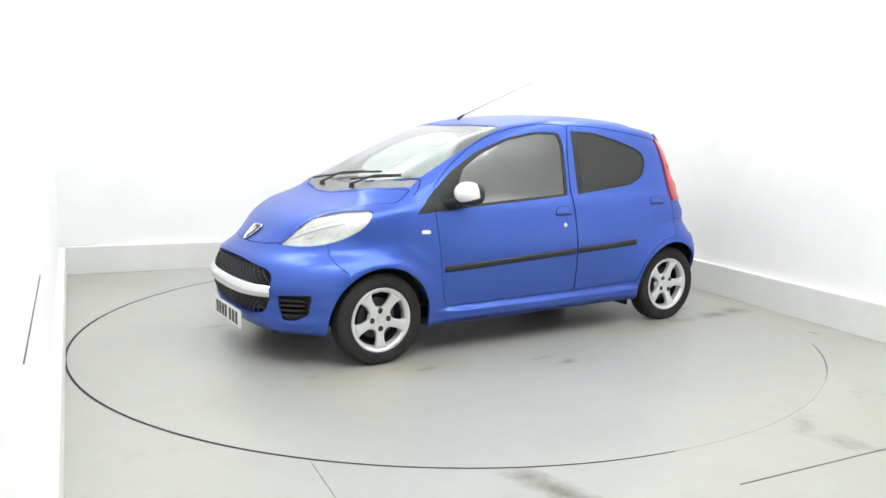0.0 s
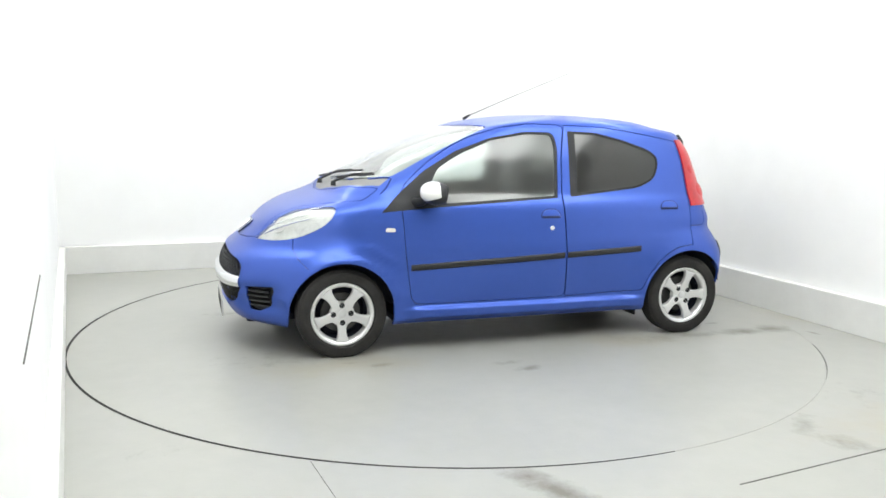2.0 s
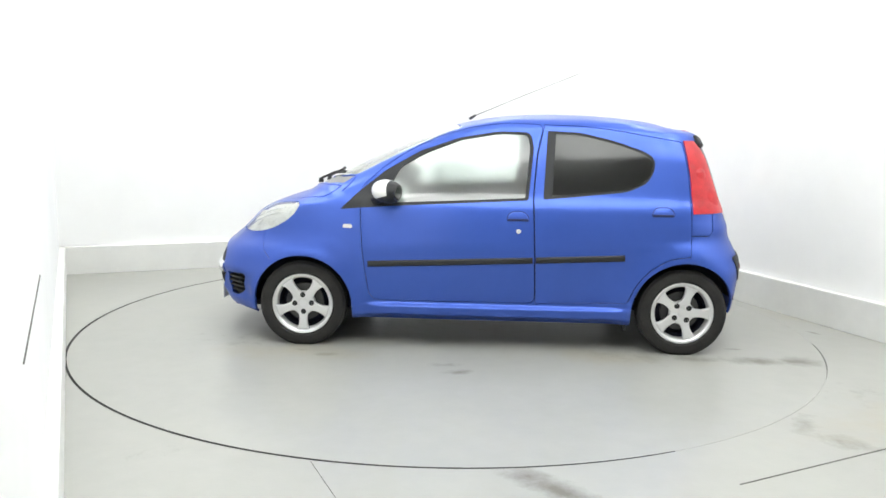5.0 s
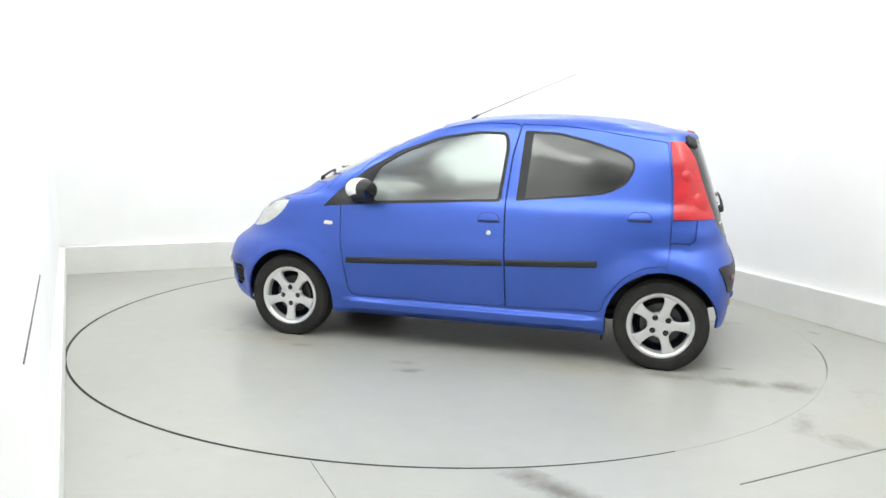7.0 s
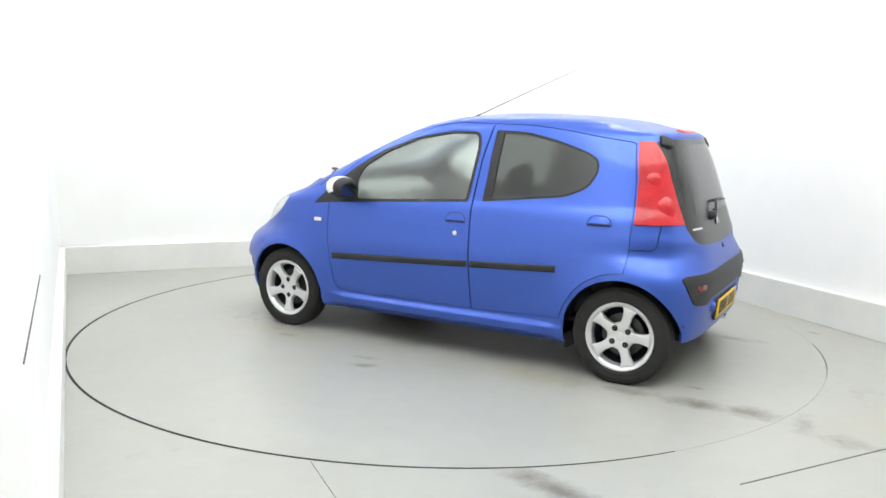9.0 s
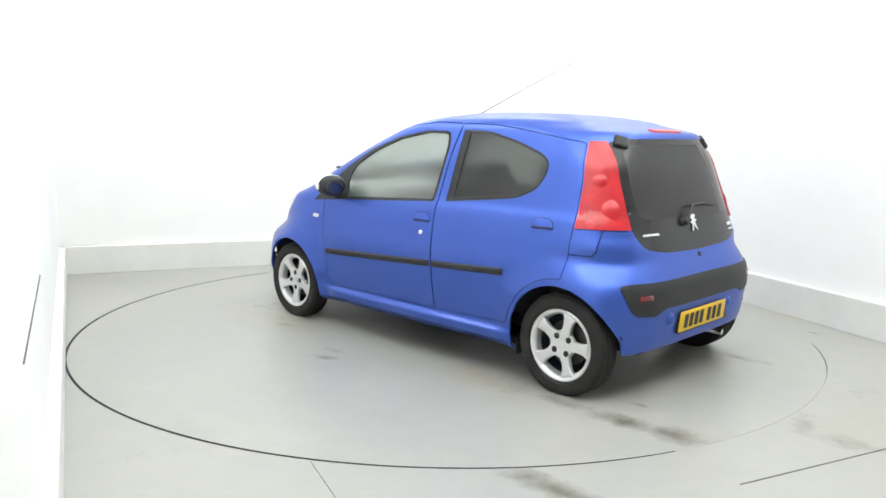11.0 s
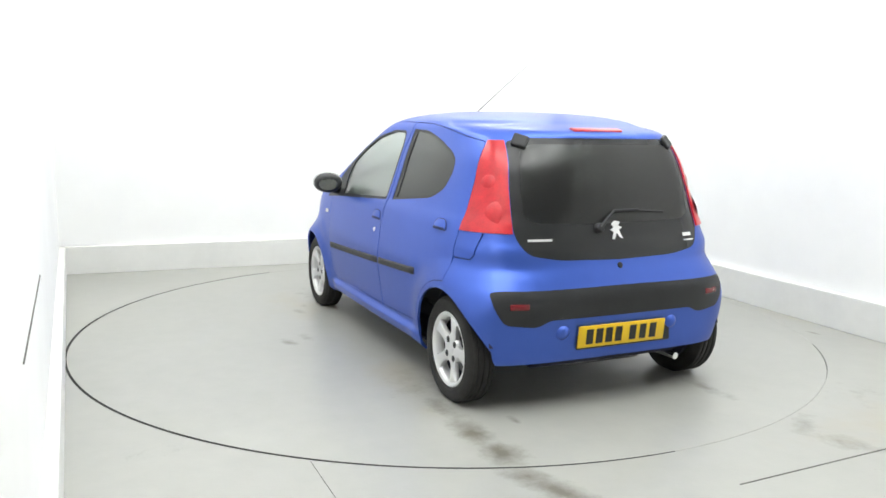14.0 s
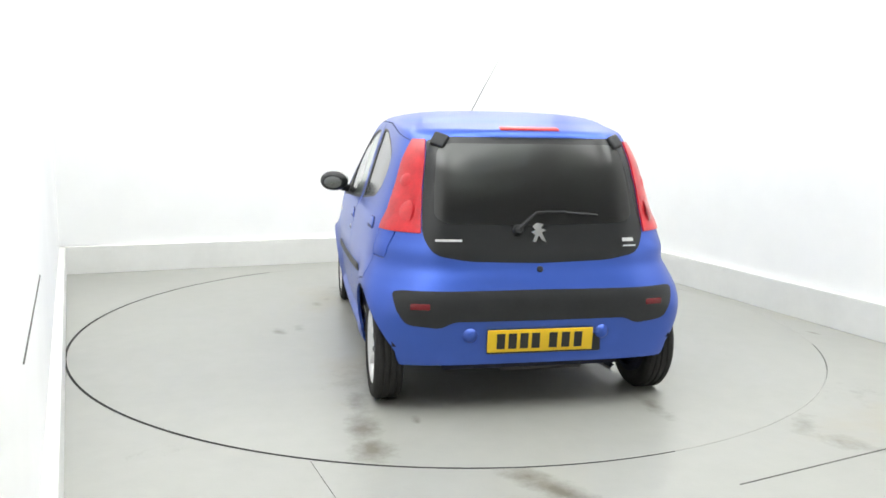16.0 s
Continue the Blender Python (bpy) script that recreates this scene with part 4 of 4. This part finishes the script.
# tail lamp bulges and pads
for mir in (False, True):
    sy = -1 if mir else 1
    for y, z, r in ((0.610, 1.10, 0.040), (0.625, 0.955, 0.055)):
        p, n = on_end(y, z, False)
        m = facing(p - n * 0.0165, n + Vector((0, 0.35, 0)))
        bm = lathe([(0.001, 0.0300), (r * 0.25, 0.0296), (r * 0.5, 0.0284), (r * 0.75, 0.0262), (r, 0.0228), (r * 1.3, 0.0165)], m, 28)
        part("lamp_bulge", mirrored(bm) if mir else bm, "red", tail_lamps[mir], "", 80)
    p, n = on_end(0.447, 1.300, False)
    bm = box_bm(0.080, 0.072, 0.026, facing(p + n * 0.004, n, (0, -0.35, 1)), 0.012, 4)
    cpart("spoiler_pad", mirrored(bm) if mir else bm, "dark", "black plastic spoiler corner")
    p, n = on_end(0.575, 0.541, False)
    m = facing(p, n)
    bm = box_bm(0.095, 0.030, 0.018, m, 0.006)
    part("reflector", mirrored(bm) if mir else bm, "dark_red", bumper_band, "dark red reflector")
p, n = on_end(0.0, 1.338, False)
cpart("high_brake_lamp", box_bm(0.05, 0.300, 0.020, Matrix.Translation((-0.108, 0, 1.357)) @ pose(0, 0, 0, 0, -14), 0.008, 3), "red", "slim red high brake lamp")

# marks on the tailgate glass
p, n = on_end(0.0, 0.872, False)
m = facing(p + n * 0.001, n)
crest = rounded([(-0.004, 0.048), (0.030, 0.040), (0.014, 0.022), (0.040, 0.012), (0.018, 0.002), (0.024, -0.018), (0.038, -0.046), (0.014, -0.034), (0.002, -0.014), (-0.014, -0.046), (-0.030, -0.044), (-0.016, -0.010), (-0.036, 0.002), (-0.014, 0.012), (-0.028, 0.030)], 0.004, 3)
part("emblem", prism(crest, m, 0.005), "chrome", tail_glass, "plain silver emblem")
for y, z, a, b in ((0.433, 0.838, 0.125, 0.011), (-0.460, 0.834, 0.060, 0.018), (-0.465, 0.806, 0.070, 0.007)):
    p, n = on_end(y, z, False)
    part("lettering_bar", box_bm(a, b, 0.003, facing(p + n * 0.001, n)), "alloy", tail_glass, "small silver bar")
p, n = on_end(0.0, 0.705, False)
cpart("tailgate_lock", lathe([(0.001, 0.006), (0.012, 0.006), (0.016, 0.0), (0.016, -0.006)], facing(p, n), 18), "dark")

# rear wiper
q = [on_end(y, z, False) for y, z in ((0.10, 0.885), (0.055, 0.925), (0.01, 0.962), (-0.14, 0.966), (-0.30, 0.955))]
w0 = cpart("rear_wiper", lathe([(0.001, 0.030), (0.018, 0.028), (0.024, 0.020), (0.026, -0.002)], facing(q[0][0], q[0][1]), 20), "dark", "black rear wiper")
part("wiper_arm", tube([q[0][0] + q[0][1] * 0.024, q[1][0] + q[1][1] * 0.026, q[2][0] + q[2][1] * 0.024, q[3][0] + q[3][1] * 0.022], 0.010, 8, r_end=0.005), "dark", w0)
part("wiper_blade", tube([q[i][0] + q[i][1] * 0.012 + Vector((0, 0, -0.004)) for i in (2, 3, 4)], 0.006, 6), "dark", w0)


# front wipers, lying along the foot of the screen
def wiper(pts, hub):
    h, n = on_top(*hub)
    w = cpart("front_wiper", lathe([(0.001, 0.032), (0.014, 0.030), (0.018, 0.0)], Matrix.Translation(h), 16), "dark", "black front wiper")
    s = []
    for x, y in pts:
        p, n = on_top(x, y)
        s.append(p + n * 0.013)
    part("wiper_arm", tube([h + Vector((0, 0, 0.026))] + [p + Vector((0, 0, 0.008)) for p in s[1:3]], 0.008, 6, r_end=0.005), "dark", w)
    part("wiper_blade", tube(s, 0.007, 6), "dark", w)


wiper([(2.285, -0.35), (2.215, -0.05), (2.165, 0.20), (2.13, 0.36)], (2.33, -0.10))
wiper([(2.255, 0.18), (2.19, 0.38), (2.10, 0.545)], (2.31, 0.30))

# aerial
cpart("aerial", tube([(1.336, -0.02, 1.424), (1.315, -0.02, 1.437), (1.29, -0.02, 1.452)], 0.012, 10, r_end=0.007), "dark", "black roof aerial")
cpart("aerial_whip", tube([(1.295, -0.02, 1.449), (0.95, -0.02, 1.595), (0.53, -0.02, 1.765)], 0.0028, 6, r_end=0.0012), "dark")


# ---- wheels ----
def add_wheel(x, side):
    """Axle along the local z, outward."""
    m = SHIFT @ Matrix.Translation((x, side * 0.690, HUB_Z)) @ (pose(0, 0, 0, -90) if side > 0 else pose(0, 0, 0, 90))
    wheel = part("wheel", lathe([(0.060, -0.02), (0.150, -0.055), (0.158, 0.010), (0.170, 0.045), (0.182, 0.062), (0.186, 0.058), (0.184, -0.07), (0.150, -0.075)], n=64), "seam", car, "five-spoke silver wheel with a black tyre", 40)
    wheel.matrix_local = m
    tread = [(0.186, -0.050), (0.205, -0.058), (0.240, -0.061), (0.254, -0.057), (0.2635, -0.046)]
    for a, b in ((-0.046, -0.026), (-0.020, 0.003), (0.010, 0.033), (0.039, 0.060)):
        tread += [(0.2675, a), (0.2685, a + 0.003), (0.2685, b - 0.003), (0.2675, b)]
        if b < 0.05:
            tread += [(0.259, b + 0.001), (0.259, b + 0.005)]
    tread += [(0.2635, 0.060), (0.254, 0.074), (0.247, 0.0785), (0.243, 0.0785), (0.240, 0.080), (0.222, 0.0812), (0.212, 0.079), (0.209, 0.080), (0.202, 0.079), (0.192, 0.072), (0.187, 0.062)]
    part("tyre", lathe(tread, n=72), "rubber", wheel, "black tyre", 40)
    rim = lathe([(0.158, 0.020), (0.161, 0.048), (0.165, 0.060), (0.171, 0.067), (0.180, 0.072), (0.187, 0.073), (0.190, 0.070), (0.189, 0.060)], n=72)
    for k in range(5):
        a = radians(90 * side + 72 * k + SPOKE_TURN[x])
        rm = Matrix.Rotation(a, 4, "Z")
        out = [(0.028, -0.030), (0.058, -0.034), (0.085, -0.025), (0.115, -0.0245), (0.145, -0.031), (0.165, -0.044), (0.165, 0.044), (0.145, 0.031), (0.115, 0.0245), (0.085, 0.025), (0.058, 0.034), (0.028, 0.030)]
        b0 = prism(out, Matrix.Translation((0, 0, 0.030)), 0.026)
        for v in b0.verts:  # dished face
            r = math.hypot(v.co.x, v.co.y)
            v.co.z += 0.012 * smooth01(0.05, 0.165, r)
        top = [e for e in b0.edges if all(v.co.z > 0.05 for v in e.verts)]
        bmesh.ops.bevel(b0, geom=top, offset=0.008, segments=3, affect="EDGES", profile=0.6)
        b0.transform(rm)
        me = bpy.data.meshes.new("spoke")
        b0.to_mesh(me)
        b0.free()
        rim.from_mesh(me)
        bpy.data.meshes.remove(me)
    lathe([(0.001, 0.052), (0.028, 0.053), (0.034, 0.056), (0.068, 0.056), (0.074, 0.050), (0.076, 0.030)], n=40, bm=rim)
    part("rim", rim, "alloy", wheel, "silver five-spoke alloy", 40)
    for k in range(4):
        a = radians(90 * k + BOLT_TURN[x])
        part("wheel_bolt", lathe([(0.001, 0.060), (0.009, 0.060), (0.011, 0.0575), (0.016, 0.0580), (0.0175, 0.0555)], Matrix.Translation((0.053 * math.cos(a), 0.053 * math.sin(a), 0)), 16), "dark", wheel, "dark wheel bolt")
    part("hub_cap", lathe([(0.001, 0.0575), (0.018, 0.0575), (0.023, 0.056), (0.024, 0.05)], n=24), "alloy", wheel)
    part("brake_disc", lathe([(0.06, 0.0), (0.118, 0.0), (0.119, -0.004), (0.119, -0.018), (0.06, -0.018)], n=48), "disc_steel", wheel, "dull steel brake disc")
    return wheel


SPOKE_TURN = {HUB_F: 0.0, HUB_R: 18.0}
BOLT_TURN = {HUB_F: 2.0, HUB_R: 36.0}
wheels = [add_wheel(x, s) for x in (HUB_F, HUB_R) for s in (1, -1)]


def arch_liner(x, r, a0, a1):
    """The dark tub over a wheel."""
    bm = bmesh.new()
    rows = []
    for rr, y in ((0.02, 0.47), (r - 0.03, 0.47), (r, 0.50), (r, 0.70)):
        rows.append([bm.verts.new((x + rr * math.cos(radians(a0 + (a1 - a0) * i / 36)), y, HUB_Z + rr * math.sin(radians(a0 + (a1 - a0) * i / 36)))) for i in range(37)])
    for a, b in zip(rows, rows[1:]):
        for i in range(36):
            bm.faces.new((a[i], b[i], b[i + 1], a[i + 1]))
    return bm


for x, r, a0, a1 in ((HUB_F, 0.326, 18, 172), (HUB_R, 0.330, 8, 166)):
    pair("arch_liner", arch_liner(x, r, a0, a1), "seam", "black wheel arch liner")

# underside
cpart("underbody", box_bm(2.02 - 0.34, 1.36, 0.05, Matrix.Translation((1.18, 0, 0.200)), 0.02), "seam", "dark underbody")
cpart("underbody_front", box_bm(0.9, 0.88, 0.05, Matrix.Translation((2.42, 0, 0.195)), 0.02), "seam")
cpart("underbody_rear", box_bm(0.62, 0.90, 0.05, Matrix.Translation((0.03, 0, 0.225)), 0.02), "seam")
cpart("rear_axle", tube([(0.05, -0.62, 0.245), (0.05, 0.0, 0.235), (0.05, 0.62, 0.245)], 0.03, 10), "steel", "dull steel rear axle")
cpart("silencer", tube([(-0.12, -0.30, 0.205), (-0.12, -0.05, 0.205), (-0.12, 0.12, 0.205)], 0.062, 16), "steel", "dull steel exhaust silencer")
cpart("exhaust_pipe", tube([(-0.12, -0.33, 0.20), (-0.22, -0.40, 0.195), (-0.33, -0.41, 0.19)], 0.019, 12), "chrome", "bright exhaust pipe")
for y in (0.60, -0.60):
    cpart("sill_flap", box_bm(0.012, 0.20, 0.09, Matrix.Translation((0.335, y, 0.175)), 0.003), "dark", "small black flap before the rear wheel")


# ---- cabin ----
def seat(x, y, w, depth=0.48, back=0.58, head=True):
    bm = box_bm(depth, w, 0.15, Matrix.Translation((x, y, 0.40)) @ pose(0, 0, 0, 0, -6), 0.045, 4)
    box_bm(0.13, w * 0.96, back, Matrix.Translation((x - depth / 2 - 0.04, y, 0.40 + back / 2)) @ pose(0, 0, 0, 0, -14), 0.05, 4, bm)
    s = cpart("seat", bm, "seat", "dark grey cloth seat", smooth=60)
    if head:
        part("headrest", box_bm(0.09, 0.26, 0.17, Matrix.Translation((x - depth / 2 - 0.13, y, 0.40 + back + 0.07)) @ pose(0, 0, 0, 0, -12), 0.04, 4), "seat", s, "", 60)
    return s


seat(1.16, 0.34, 0.47)
seat(1.16, -0.34, 0.47)
seat(0.42, 0.0, 1.20, back=0.46, head=False)
bm = box_bm(0.42, 1.30, 0.24, Matrix.Translation((1.93, 0, 0.80)), 0.07, 4)
dash = cpart("dashboard", bm, "trim", "dark grey dashboard", smooth=60)
part("dash_top", box_bm(0.46, 1.24, 0.04, Matrix.Translation((2.02, 0, 0.915)) @ pose(0, 0, 0, 0, -4), 0.018, 3), "trim", dash)
m = Matrix.Translation((1.62, -0.34, 0.84)) @ pose(0, 0, 0, 0, 62, 0)
wheel_bm = tube([m @ Vector((0.18 * math.cos(2 * math.pi * i / 40), 0.18 * math.sin(2 * math.pi * i / 40), 0)) for i in range(41)], 0.014, 8)
st = cpart("steering_wheel", wheel_bm, "dark", "black steering wheel")
part("steering_hub", box_bm(0.09, 0.30, 0.03, m, 0.012), "dark", st)
part("steering_column", tube([m @ Vector((0, 0, 0)), m @ Vector((0.0, 0, 0.22))], 0.03, 10), "dark", st)
cpart("parcel_shelf", box_bm(0.30, 1.02, 0.02, Matrix.Translation((-0.06, 0, 0.90)), 0.006), "trim", "dark parcel shelf")
cpart("cabin_floor", box_bm(1.95, 1.30, 0.03, Matrix.Translation((1.05, 0, 0.30)), 0.006), "seam")


def motions():
    rows = [(t, pose(0, 0, 0, 0, 0, SPIN0 + RATE * t)) for t in range(17)]
    walk(turntable, rows)
    walk(car, rows)


motions()
